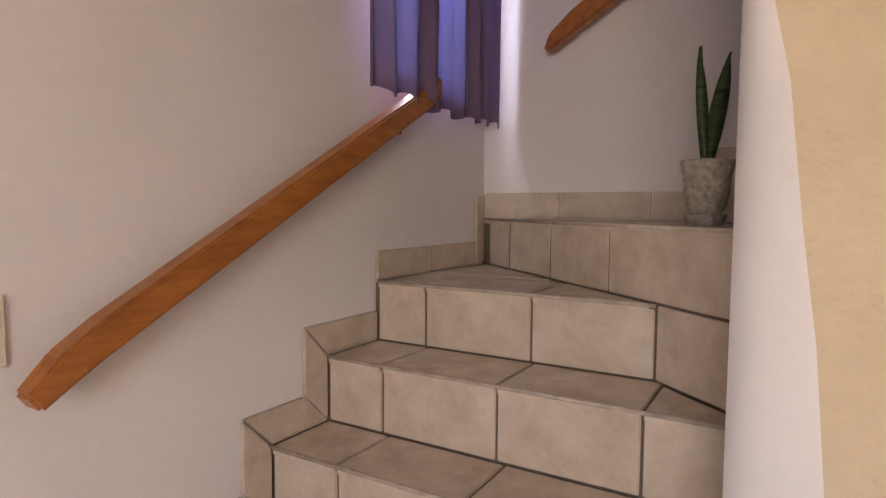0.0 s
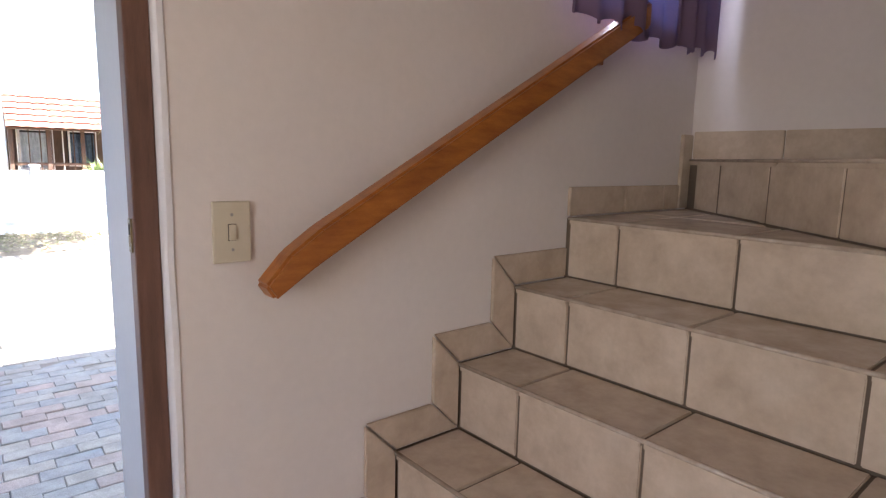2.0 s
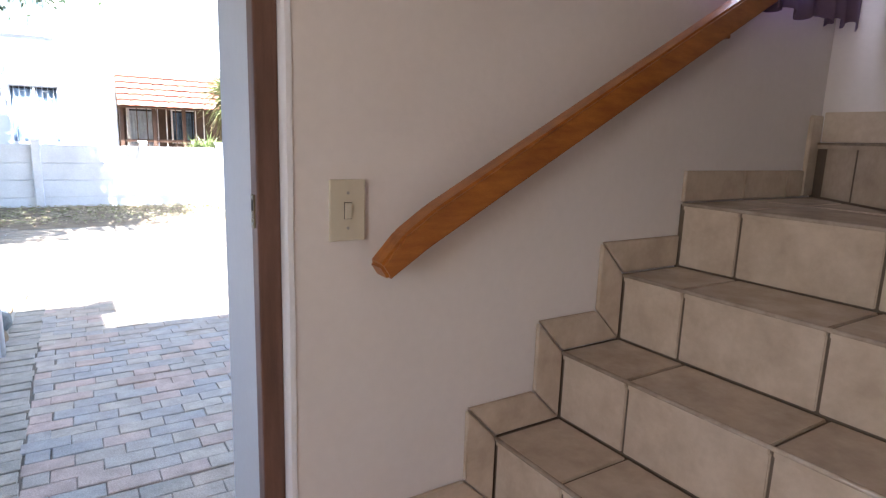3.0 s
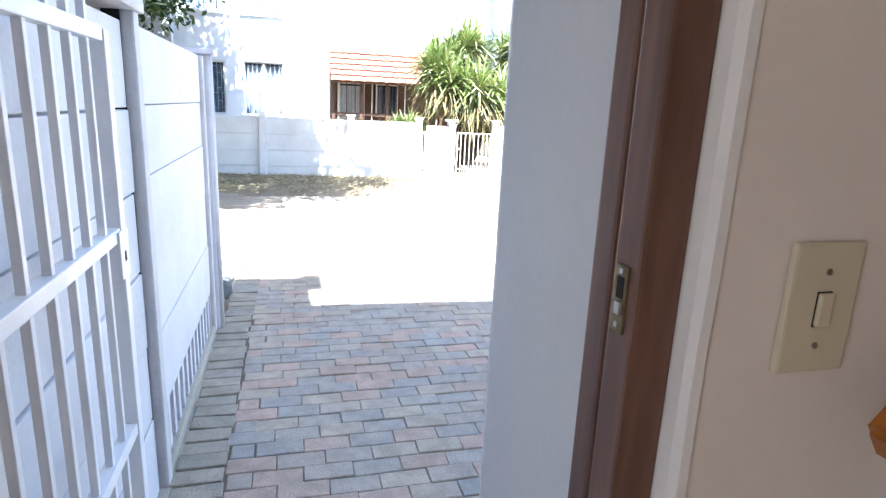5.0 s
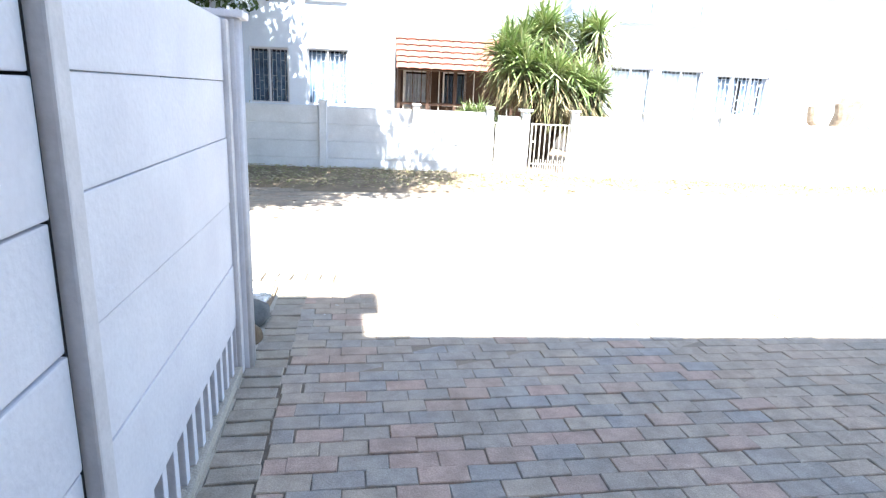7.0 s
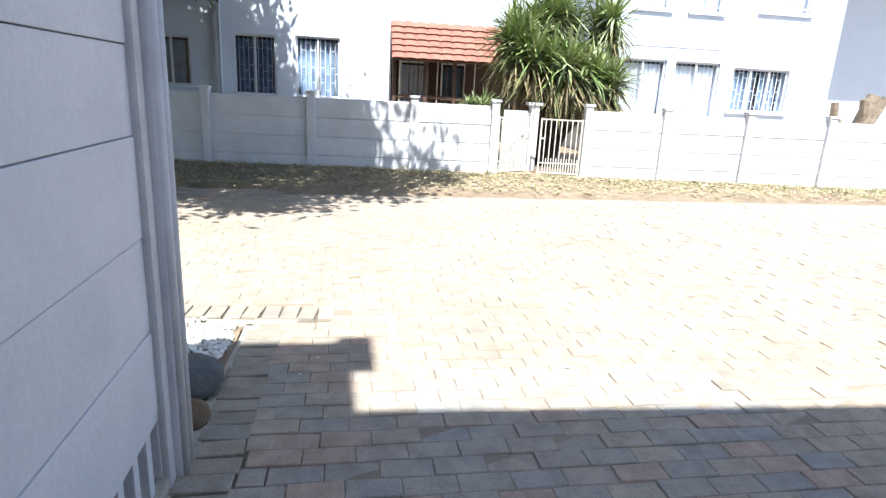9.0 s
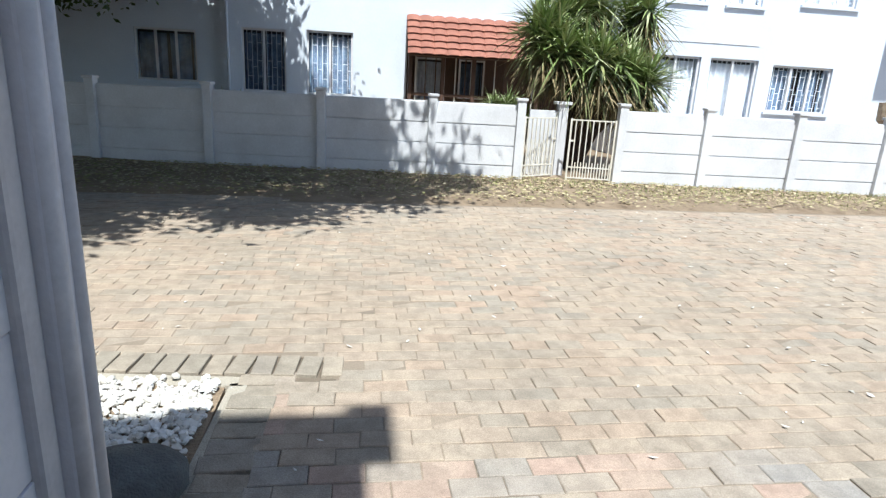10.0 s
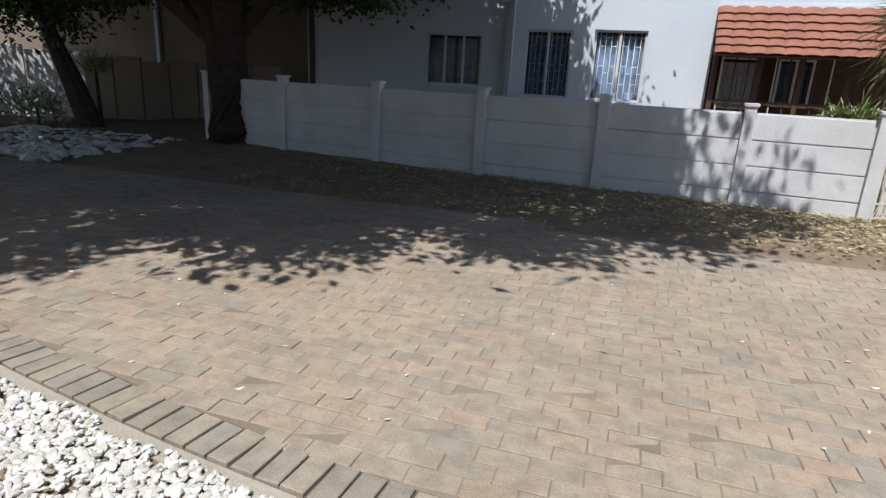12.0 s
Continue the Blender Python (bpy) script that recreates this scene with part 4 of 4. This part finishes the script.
yucca = empty("yucca_tree", "many-headed yucca with green sword leaves and a skirt of dry ones", "tree", 2.72, 12.75, GZ)
bm = bmesh.new()
heads = []
for k in range(27):
    a = k * 2.4
    rr = 0.25 + 1.0 * ((k * 0.37) % 1.0)
    top = Vector((1.2 * rr * math.cos(a) - 0.05, 0.75 * rr * math.sin(a), 1.6 + 1.35 * ((k * 0.618) % 1.0) + 0.35 * (0.9 - rr)))
    heads.append(top)
    tube(bm, [(0.05 * math.cos(a), 0.05 * math.sin(a), 0), (top.x * 0.3, top.y * 0.3, top.z * 0.45), (top.x * 0.8, top.y * 0.8, top.z * 0.85), top], [0.09, 0.07, 0.055, 0.04], 7)
part("trunk", bm, M_bark, yucca)
gv, gf, dv, df = [], [], [], []
for h in heads:
    for k in range(95):
        d = sphere_dir(rng)
        d.z = d.z * 0.8 + 0.28
        blade(gv, gf, h + Vector((0, 0, rng.uniform(-0.12, 0.12))), d, rng.uniform(0.55, 0.9), rng.uniform(0.02, 0.034), rng.uniform(0.0, 0.35), rng)
    for k in range(60):
        d = sphere_dir(rng)
        d.z = -abs(d.z) * 0.9 - 0.25
        blade(dv, df, h + Vector((0, 0, rng.uniform(-0.45, -0.05))), d, rng.uniform(0.45, 0.85), rng.uniform(0.014, 0.022), rng.uniform(0.1, 0.5), rng)
from_lists("crown", gv, gf, M_yucca, yucca)
from_lists("dry_skirt", dv, df, M_yuccadry, yucca, "brown and olive dry hanging leaves")


def strap_bush(x, y, z, n, length, label):
    b = empty("garden_plant", label, "plant", x, y, z, 0, "strap-leaved garden plants")
    v, f = [], []
    for k in range(n):
        d = sphere_dir(rng)
        d.z = abs(d.z) + 0.45
        blade(v, f, (rng.uniform(-0.22, 0.22), rng.uniform(-0.1, 0.1), 0), d, length * rng.uniform(0.6, 1.1), 0.012, rng.uniform(0.2, 0.7), rng)
    from_lists("leaves", v, f, M_yucca, b)
    bm = bmesh.new()
    tube(bm, [(0, 0, GZ - z), (0, 0, 0.03)], [0.05, 0.03], 6)
    part("stem", bm, M_bark, b)
    return b


strap_bush(1.25, 12.25, 1.0, 230, 0.55, "spiky green strap-leaved plant behind the fence")
strap_bush(1.72, 12.6, 0.75, 190, 0.55, "spiky green strap-leaved plant beside the garden gate")
strap_bush(-3.9, 16.7, 0.75, 70, 0.4, "low strap-leaved plant under the house window")


def leaf_cloud(verts, faces, c, r, n, size, rnd, flat=1.0):
    for k in range(n):
        p = Vector(c) + Vector((rnd.gauss(0, 0.5) * r[0], rnd.gauss(0, 0.5) * r[1], rnd.gauss(0, 0.5) * r[2]))
        d = sphere_dir(rnd)
        e = d.cross(sphere_dir(rnd)).normalized()
        s = size * rnd.uniform(0.6, 1.3)
        n0 = len(verts)
        verts.extend([tuple(p), tuple(p + d * s * 0.5 + e * s * 0.26), tuple(p + d * s), tuple(p + d * s * 0.5 - e * s * 0.26)])
        faces.append((n0, n0 + 1, n0 + 2, n0 + 3))


tree = empty("shade_tree", "large spreading shade tree with a thick dark trunk", "tree", -8.22, 12.75, GZ)
bm = bmesh.new()
tube(bm, [(0, 0, -0.1), (0.02, 0, 0.25), (0.0, 0.02, 1.0), (-0.02, 0.0, 1.7), (-0.05, 0, 2.1)], [0.56, 0.42, 0.35, 0.34, 0.33], 14)
part("trunk", bm, M_bark, tree)
limbs = [[(-0.05, 0, 1.8), (-0.7, -0.2, 2.35), (-1.6, -0.6, 3.0), (-2.8, -1.2, 4.0), (-3.8, -2.0, 5.0)],
         [(0.0, 0, 1.9), (0.45, -0.5, 2.6), (1.4, -1.6, 3.6), (3.0, -2.9, 4.6), (4.6, -3.6, 5.2)],
         [(0.0, 0, 1.9), (0.7, 0.2, 2.6), (2.0, 0.6, 3.5), (3.6, 0.9, 4.4), (5.4, 1.0, 5.0)],
         [(-0.05, 0, 1.95), (-0.1, -0.9, 3.0), (-0.3, -2.4, 4.2), (-0.6, -4.2, 5.2)],
         [(-0.05, 0, 1.95), (-0.3, 0.6, 3.2), (-0.8, 1.4, 4.6), (-1.0, 2.2, 6.0)]]
for l in limbs:
    bm = bmesh.new()
    tube(bm, l, [0.27 - 0.045 * k for k in range(len(l))], 9)
    part("limb", bm, M_bark, tree)
lv, lf = [], []
clumps = []
for k in range(1900):
    cx0, cy0 = rng.uniform(-10.5, 10.2), rng.uniform(-10.0, 4.2)
    if cy0 < -8.9 + 0.6 * max(0, cx0 - 3.35) + 0.35 * math.sin(cx0 * 1.7) or cx0 > 7.3 - 0.32 * cy0 + 0.5 * math.sin(cy0 * 2) - 0.6 or (cx0 < -2.5 and cy0 < -8.0) or (cx0 > 3.6 and cy0 > 2.9):
        continue
    zz = 5.0 + rng.uniform(-0.6, 1.6)
    clumps.append((cx0, cy0, zz))
# unseen clumps added behind the tree to shade the far house
for k in range(460):
    clumps.append((rng.uniform(-11.5, -1.4), rng.uniform(3.4, 5.8), rng.uniform(4.2, 7.0)))
# unseen lower clumps added to block sky light from the fence
for k in range(520):
    cx0, cy0, zz = rng.uniform(-10, 4.4), rng.uniform(-7.4, 3.2), rng.uniform(3.5, 4.7)
    if cy0 > -8.3 + (5.0 - zz) * 0.577 + 0.6 * max(0, cx0 - 3.35) + (1.0 if cx0 < -2.5 else 0):
        clumps.append((cx0, cy0, zz))
# more added clumps, to stop sun leaking onto the house wall
for k in range(200):
    clumps.append((rng.uniform(-1.4, 3.3), rng.uniform(2.4, 3.9), rng.uniform(3.7, 5.8)))
clumps = [c for c in clumps if not (c[0] < -5.2 and -4.0 < c[1] < 0.5)]
for c in clumps:
    leaf_cloud(lv, lf, c, (0.6, 0.6, 0.45), 230, 0.175, rng)
# lower sprays that hang into view by the trunk and towards the house
for c in ((-0.6, -0.6, 2.75), (0.6, -0.8, 2.8), (-1.8, -1.0, 2.6), (-3.6, -0.8, 2.5), (1.9, -0.6, 2.95), (-4.6, 0.2, 2.5), (1.6, 0.5, 3.0), (2.5, 1.0, 3.05), (3.3, 1.2, 3.35), (1.0, -0.3, 2.85), (-1.2, -0.3, 2.9), (-2.2, -0.2, 2.7), (-3.0, 0.3, 2.6), (0.3, 0.8, 2.9), (4.6, 1.6, 3.9), (5.6, 1.9, 4.1), (6.6, 2.0, 4.4), (3.8, 2.2, 4.2), (0.9, 1.0, 2.8), (1.5, 1.4, 2.85), (2.1, 1.2, 2.8), (2.7, 1.6, 3.0), (1.2, 2.0, 2.95)):
    leaf_cloud(lv, lf, c, (0.8, 0.65, 0.32), 520, 0.13, rng)
for k in range(120):
    leaf_cloud(lv, lf, (rng.uniform(-7.5, 2.2), rng.uniform(-2.6, 2.8), rng.uniform(2.7, 3.9)), (0.8, 0.7, 0.33), 260, 0.14, rng)
from_lists("crown", lv, lf, M_leaf, tree)

stump = empty("pollarded_tree", "pale pollarded tree trunk with sawn-off branches", "tree", 11.0, 14.3, GZ)
bm = bmesh.new()
tube(bm, [(0, 0, -0.1), (0.0, 0, 0.6), (0.15, 0, 1.1), (0.3, 0, 1.75)], [0.24, 0.2, 0.2, 0.14], 10)
part("trunk", bm, M_stump, stump)
for pts in ([(0, 0, 0.75), (-0.35, 0, 0.95), (-0.65, 0, 1.2), (-0.68, 0, 1.55)], [(0.1, 0, 0.9), (0.5, 0.1, 1.2), (0.75, 0.1, 1.7)], [(0.1, 0, 1.0), (0.05, -0.1, 1.4), (0.0, -0.1, 1.65)]):
    bm = bmesh.new()
    tube(bm, pts, [0.13 - 0.015 * k for k in range(len(pts))], 8)
    part("branch_stub", bm, M_stump, stump)

# creeper over the boundary wall by the door
creeper = empty("creeper", "small green creeper hanging over the boundary wall", "plant", -1.9, 2.15, 1.72)
v, f = [], []
leaf_cloud(v, f, (0.0, 0.0, 0.16), (0.2, 0.32, 0.14), 260, 0.06, rng)
leaf_cloud(v, f, (0.1, -0.15, 0.06), (0.06, 0.1, 0.1), 60, 0.05, rng)
from_lists("leaves", v, f, M_yucca, creeper)
bm = bmesh.new()
tube(bm, [(-0.1, 0, -1.8), (-0.08, 0, 0.0), (0, 0, 0.25)], [0.02, 0.015, 0.01], 6)
part("stem", bm, M_bark, creeper)

# ---- the far end of the lane ----
lane_wall = empty("lane_wall", "dark brown rendered garden wall behind the shade tree", "wall", kind="structure")
for (x0, y0, x1, y1, h, m) in ((-17.5, 12.4, -14.2, 15.2, 1.45, M_fence), (-14.2, 15.2, -9.75, 16.8, 1.3, M_tan)):
    d = Vector((x1 - x0, y1 - y0, 0))
    n = 7
    for k in range(n):
        p = part("panel", box(0, d.length / n - 0.03, -0.05, 0.05, -0.2, h + 0.06 * math.sin(k * 2.1), 0.01), m, lane_wall)
        p.matrix_basis = pose(x0 + d.x * k / n, y0 + d.y * k / n, 0, 0, 0, math.degrees(math.atan2(d.y, d.x)))
far_house = empty("house", "tan rendered house half hidden by trees", "house", 0, 0, 0)
part("wall", boxes((-26, -9.7, 19.2, 19.5, -0.2, 5.6)), M_tan, far_house)
for x in (-15.6, -12.9):
    part("downpipe", box(x - 0.06, x + 0.06, 19.08, 19.2, -0.2, 5.5, 0.01), M_house, far_house, "pale painted downpipe")
part("roof", prism([(18.6, 5.5), (24, 8.2), (24, 5.5)], "x", -26.5, -9.65), M_roofdark, far_house)
part("body", boxes((-26, -9.7, 19.5, 24, -0.2, 5.5)), M_tan, far_house)


def small_tree(x, y, h, r, lean, label):
    t = empty("garden_tree", label, "tree", x, y, GZ, 0, "small trees by the lane")
    bm = bmesh.new()
    tube(bm, [(0, 0, -0.1), (lean * 0.3, 0, h * 0.3), (lean * 0.7, 0.1, h * 0.6), (lean, 0.1, h * 0.85)], [0.24, 0.19, 0.13, 0.06], 8)
    part("trunk", bm, M_bark, t)
    v, f = [], []
    for k in range(44):
        d = sphere_dir(rng)
        leaf_cloud(v, f, (lean + d.x * r, d.y * r, h * 0.85 + d.z * r * 0.55), (0.45, 0.45, 0.35), 90, 0.13, rng)
    from_lists("crown", v, f, M_leaf, t)
    return t


small_tree(-11.6, 12.9, 3.3, 1.7, -1.5, "slanting small garden tree beyond the lane")
small_tree(-15.8, 11.2, 3.0, 1.4, -0.4, "leafy small garden tree beyond the lane")
small_tree(-18.5, 14.5, 4.2, 1.9, 0.4, "leafy garden tree at the end of the lane")
for x, y in ((-13.2, 13.0), (-14.4, 12.3), (-15.4, 13.2)):
    sb = empty("shrub", "low dense green shrub beside the lane", "shrub", x, y, GZ, 0, "low shrubs by the lane")
    v, f = [], []
    leaf_cloud(v, f, (0, 0, 0.4), (0.6, 0.5, 0.35), 700, 0.09, rng)
    from_lists("leaves", v, f, M_yucca, sb)
    bm = bmesh.new()
    tube(bm, [(0, 0, -0.05), (0, 0, 0.4)], [0.03, 0.02], 6)
    part("stem", bm, M_bark, sb)
strap_bush(-12.6, 14.0, 1.0, 120, 0.9, "tall spiky strap-leaved plant by the lane wall")


# ---- pebble bed, boulders, litter ----
def bed_edge(x):
    d = -1.6 - x
    return 5.05 + 0.075 * d + 0.027 * max(0, d) ** 2


ico = bmesh.new()
bmesh.ops.create_icosphere(ico, subdivisions=1, radius=1)
ico.verts.index_update()
IV = np.array([v.co[:] for v in ico.verts])
IF = [tuple(v.index for v in f.verts) for f in ico.faces]
ico.free()


def scatter(name, places, size, material, label, category, squash=0.55):
    nr = np.random.RandomState(5)
    verts, faces = [], []
    for k, (x, y, z) in enumerate(places):
        s = size * nr.uniform(0.55, 1.35)
        q = Euler(nr.uniform(-0.6, 0.6, 2).tolist() + [nr.uniform(0, 6.28)]).to_matrix()
        pts = (IV * (1 + nr.uniform(-0.26, 0.26, (len(IV), 1)))) * (s * nr.uniform(1.0, 1.45), s, s * squash * nr.uniform(0.8, 1.2))
        pts = pts @ np.array(q).T + (x, y, z)
        n0 = len(verts)
        verts.extend(map(tuple, pts))
        faces.extend(tuple(n0 + i for i in f) for f in IF)
    return tagged(from_lists(name, verts, faces, material), label, category, kind="stuff")


bed_pts = [(-12, 3.0), (-1.70, 3.0), (-1.70, 5.0)]
bed_pts += [(-1.75 - 0.25 * k, bed_edge(-1.75 - 0.25 * k) - 0.05) for k in range(16)] + [(-12, 6.6)]
structure("bed_soil", prism(bed_pts, "z", GZ - 0.06, GZ - 0.012), M_ground, "sandy soil of the pebble bed", "ground")
pl = []
while len(pl) < 10500:
    x, y = rng.uniform(-4.9, -1.73), rng.uniform(3.75, 6.0)
    if y > bed_edge(x) - 0.02 + 0.02 * math.sin(x * 9):
        continue
    bare = noise.noise((x * 2.3, y * 2.3, 4.0))
    if bare > 0.33 and rng.random() < 0.75:
        continue
    if x > -1.98 and y < 4.55 and rng.random() < 0.9:
        continue
    pl.append((x, y, GZ - 0.004 + rng.uniform(0, 0.022)))
scatter("pebbles", pl, 0.0165, M_pebble, "rounded white garden pebbles in a bed", "pebbles")
pl = [(rng.uniform(-12.5, -8.8), rng.uniform(9.6, 12.4), GZ + 0.02) for k in range(420)]
scatter("rubble", pl, 0.09, M_pebble, "pale rubble stones at the foot of the shade tree", "stones")


def boulder(x, y, z, sx, sy, sz, material, label, seed):
    bm = bmesh.new()
    bmesh.ops.create_icosphere(bm, subdivisions=4, radius=1)
    for v in bm.verts:
        n = noise.noise(v.co * 1.2 + Vector((seed, 0, 0))) * 0.16 + noise.noise(v.co * 3.5 + Vector((seed, 3, 0))) * 0.045
        v.co = Vector((v.co.x * sx, v.co.y * sy, v.co.z * sz)) * (1 + n)
    ob = link("boulder", bm, material, smooth=True)
    ob.matrix_basis = pose(x, y, z)
    return tagged(ob, label, "boulder", "stones beside the pebble bed")


boulder(-1.87, 4.23, GZ + 0.06, 0.21, 0.17, 0.11, M_stone, "smooth dark grey boulder beside the wall end", 1)
boulder(-1.74, 3.96, GZ + 0.03, 0.075, 0.075, 0.07, M_stone2, "small round brown stone beside the wall end", 5)
boulder(-2.35, 4.72, GZ + 0.02, 0.05, 0.045, 0.035, M_stone, "small dark stone lying in the pebbles", 9)

# concrete haunching along the bed and the passage wall
xs = [-1.62 - 0.2 * k for k in range(40)]
strip = [(x, bed_edge(x) + 0.035) for x in xs] + [(x, bed_edge(x) - 0.055 + 0.03 * noise.noise((x * 5, 0, 0))) for x in reversed(xs)]
structure("kerb_bed", prism(strip, "z", GZ - 0.06, GZ - 0.004), M_concrete, "rough concrete haunching along the pebble bed", "kerb")
structure("kerb_passage", prism([(-1.735, 0.6), (-1.695, 0.6), (-1.69, 3.5), (-1.62, 4.3), (-1.60, 5.04), (-1.68, 5.02), (-1.705, 4.3), (-1.735, 3.72)], "z", GZ - 0.06, GZ - 0.004), M_concrete, "rough concrete haunching along the passage wall", "kerb")

v, f = [], []


def litter_leaf(x, y, z, s):
    a = rng.uniform(0, 6.28)
    c, q = math.cos(a) * s, math.sin(a) * s
    n0 = len(v)
    b = [rng.uniform(0.0, 0.5 * s) for _ in range(4)]
    v.extend([(x - c, y - q, z + b[0]), (x + q * 0.4, y - c * 0.4, z + b[1]), (x + c, y + q, z + b[2]), (x - q * 0.4, y + c * 0.4, z + b[3])])
    f.append((n0, n0 + 1, n0 + 2, n0 + 3))


k = 0
while k < 9000:
    x, y = rng.uniform(-6, 12), rng.uniform(9.3, 11.9)
    if y > fence_y(x) - 0.05 or y < 9.35 + 0.5 * rng.random():
        continue
    if rng.random() > 0.35 + 0.65 * (y - 9.3) / 2.2:
        continue
    litter_leaf(x, y, GZ + 0.03 + 0.045 * min(1, max(0, y - 10.6)), rng.uniform(0.02, 0.045))
    k += 1
tagged(from_lists("leaf_litter", v, f, M_litter), "dry yellowish leaf litter on the verge", "leaf litter", kind="stuff")
v, f = [], []
for k in range(260):
    litter_leaf(rng.uniform(-5, 6), rng.uniform(4.3, 9.3), GZ + 0.003, rng.uniform(0.01, 0.026))
tagged(from_lists("fallen_petals", v, f, M_pebble), "scattered pale leaf scraps on the paving", "leaf litter", kind="stuff")
v, f = [], []
for k in range(2600):
    x = rng.uniform(-1, 12)
    y = fence_y(x) - abs(rng.gauss(0, 0.45)) - 0.08
    blade(v, f, (x, y, GZ + 0.02), (rng.uniform(-0.5, 0.5), rng.uniform(-0.5, 0.5), 1), rng.uniform(0.04, 0.11), 0.004, 0.3, rng)
tagged(from_lists("grass", v, f, M_grass), "thin yellow-green grass along the fence foot", "grass", kind="stuff")

# ---- brick paving ----
def paver_data(lx, ly):
    h, c = 0.05, 0.0038
    a, b = lx / 2, ly / 2
    vs = []
    for (ax, by, z) in ((a, b, -h), (a, b, -c), (a - c, b - c, 0)):
        vs += [(-ax, -by, z), (ax, -by, z), (ax, by, z), (-ax, by, z)]
    fs = [(8, 9, 10, 11)]
    for r0 in (0, 4):
        for k in range(4):
            fs.append((r0 + k, r0 + (k + 1) % 4, r0 + 4 + (k + 1) % 4, r0 + 4 + k))
    return vs, fs


def paver_mesh(name, lx, ly, material):
    me = bpy.data.meshes.new(name)
    vs, fs = paver_data(lx, ly)
    me.from_pydata(vs, [], fs)
    me.materials.append(material)
    return me


structure("joint_sand", prism([(-1.74, 0.58), (9.6, 0.3), (9.6, 9.4), (-2, 9.4), (-14, 9.8), (-14, 8.0)] + [(x, bed_edge(x) - 0.01) for x in (-6.8, -5, -4, -3, -2.4, -1.8, -1.62)], "z", GZ - 0.055, GZ - 0.0105), M_joint, "sand swept into the paving joints", "ground")
structure("joint_dust", prism([(-1.15, 3.2), (9.6, 3.2), (9.6, 9.4), (-2, 9.4), (-14, 9.8), (-14, 8.4)] + [(x, bed_edge(x) + 0.26) for x in (-6.8, -5, -4, -3, -2.4, -1.8, -1.2)], "z", GZ - 0.05, GZ - 0.0062), M_dust, "pale dust filling the joints of the open yard", "ground")
paving = empty("pavement", "brick-paved yard of mixed reddish, tan and grey pavers", "paving", kind="structure")
me_field = paver_mesh("brick", 0.2045, 0.1030, M_brick)
me_edge = paver_mesh("edge_brick", 0.200, 0.0985, M_edge)
fv, ff = [], []
PV, PF = paver_data(0.2045, 0.1030)
near = 0


def jitter():
    return rng.uniform(-0.006, 0.003), rng.uniform(-2.0, 2.0), rng.uniform(-1.5, 1.5)


for r in range(0, 84):
    y = 0.67 + r * 0.1075
    off = (0.104 if r % 2 else 0.0) + rng.uniform(-0.022, 0.022)
    for c in range(-60, 56):
        x = -1.385 + c * 0.2075 + off
        by_bed = (x < -1.47 and y < bed_edge(x) + 0.27) or (x < -1.16 and abs(y - bed_edge(x) - 0.145) < 0.145)
        if by_bed:
            for dx in (-0.052, 0.052):
                if y > bed_edge(x + dx) + 0.262 and y > 5:
                    m = pose(x + dx, y, GZ - 0.001) @ Matrix.Diagonal((0.49, 1, 1, 1))
                    n0 = len(fv)
                    fv.extend(tuple(m @ Vector(p)) for p in PV)
                    ff.extend(tuple(n0 + i for i in q) for q in PF)
            continue
        if y < 0.65 or (y > 9.35 and x > -2) or y > 9.75:
            continue
        dz, rz, tl = jitter()
        if -1.5 < x < 0.9 and 1.6 < y < 4.35 and near < 300:
            ob = new("brick", me_field)
            ob.parent = paving
            ob.matrix_basis = pose(x, y, GZ + dz, tl, tl * 0.4, rz)
            near += 1
        else:
            m = pose(x, y, GZ + dz, tl, tl * 0.4, rz)
            n0 = len(fv)
            fv.extend(tuple(m @ Vector(p)) for p in PV)
            ff.extend(tuple(n0 + i for i in q) for q in PF)
for k in range(41):
    dz, rz, tl = jitter()
    ob = new("edge_brick", me_edge)
    ob.parent = paving
    ob.matrix_basis = pose(-1.595 + 0.05 * max(0, k - 25) / 16 + rng.uniform(-0.008, 0.008), 0.72 + k * 0.1085, GZ + dz + 0.003, tl * 1.5, tl, rz * 2)
for k in range(-3, 46):
    x = -1.55 - k * 0.112
    dz, rz, tl = jitter()
    slope = -math.degrees(math.atan(0.075 + 0.054 * max(0, -1.6 - x)))
    ob = new("edge_brick", me_edge)
    ob.parent = paving
    ob.matrix_basis = pose(x, bed_edge(x) + 0.145, GZ + dz * 0.6 + 0.010, tl * 0.8, tl * 0.5, 90 + slope + rz * 1.6)
me_half = paver_mesh("half_brick", 0.098, 0.1035, M_brick)
for r in range(1, 42, 2):
    ob = new("half_brick", me_half)
    ob.parent = paving
    ob.matrix_basis = pose(-1.435, 0.67 + r * 0.1075, GZ + rng.uniform(-0.003, 0.001), 0, 0, rng.uniform(-1, 1))
field = from_lists("brick_field", fv, ff, M_brick_far, paving, "worn brick pavers further out")
field["kind"] = "stuff"
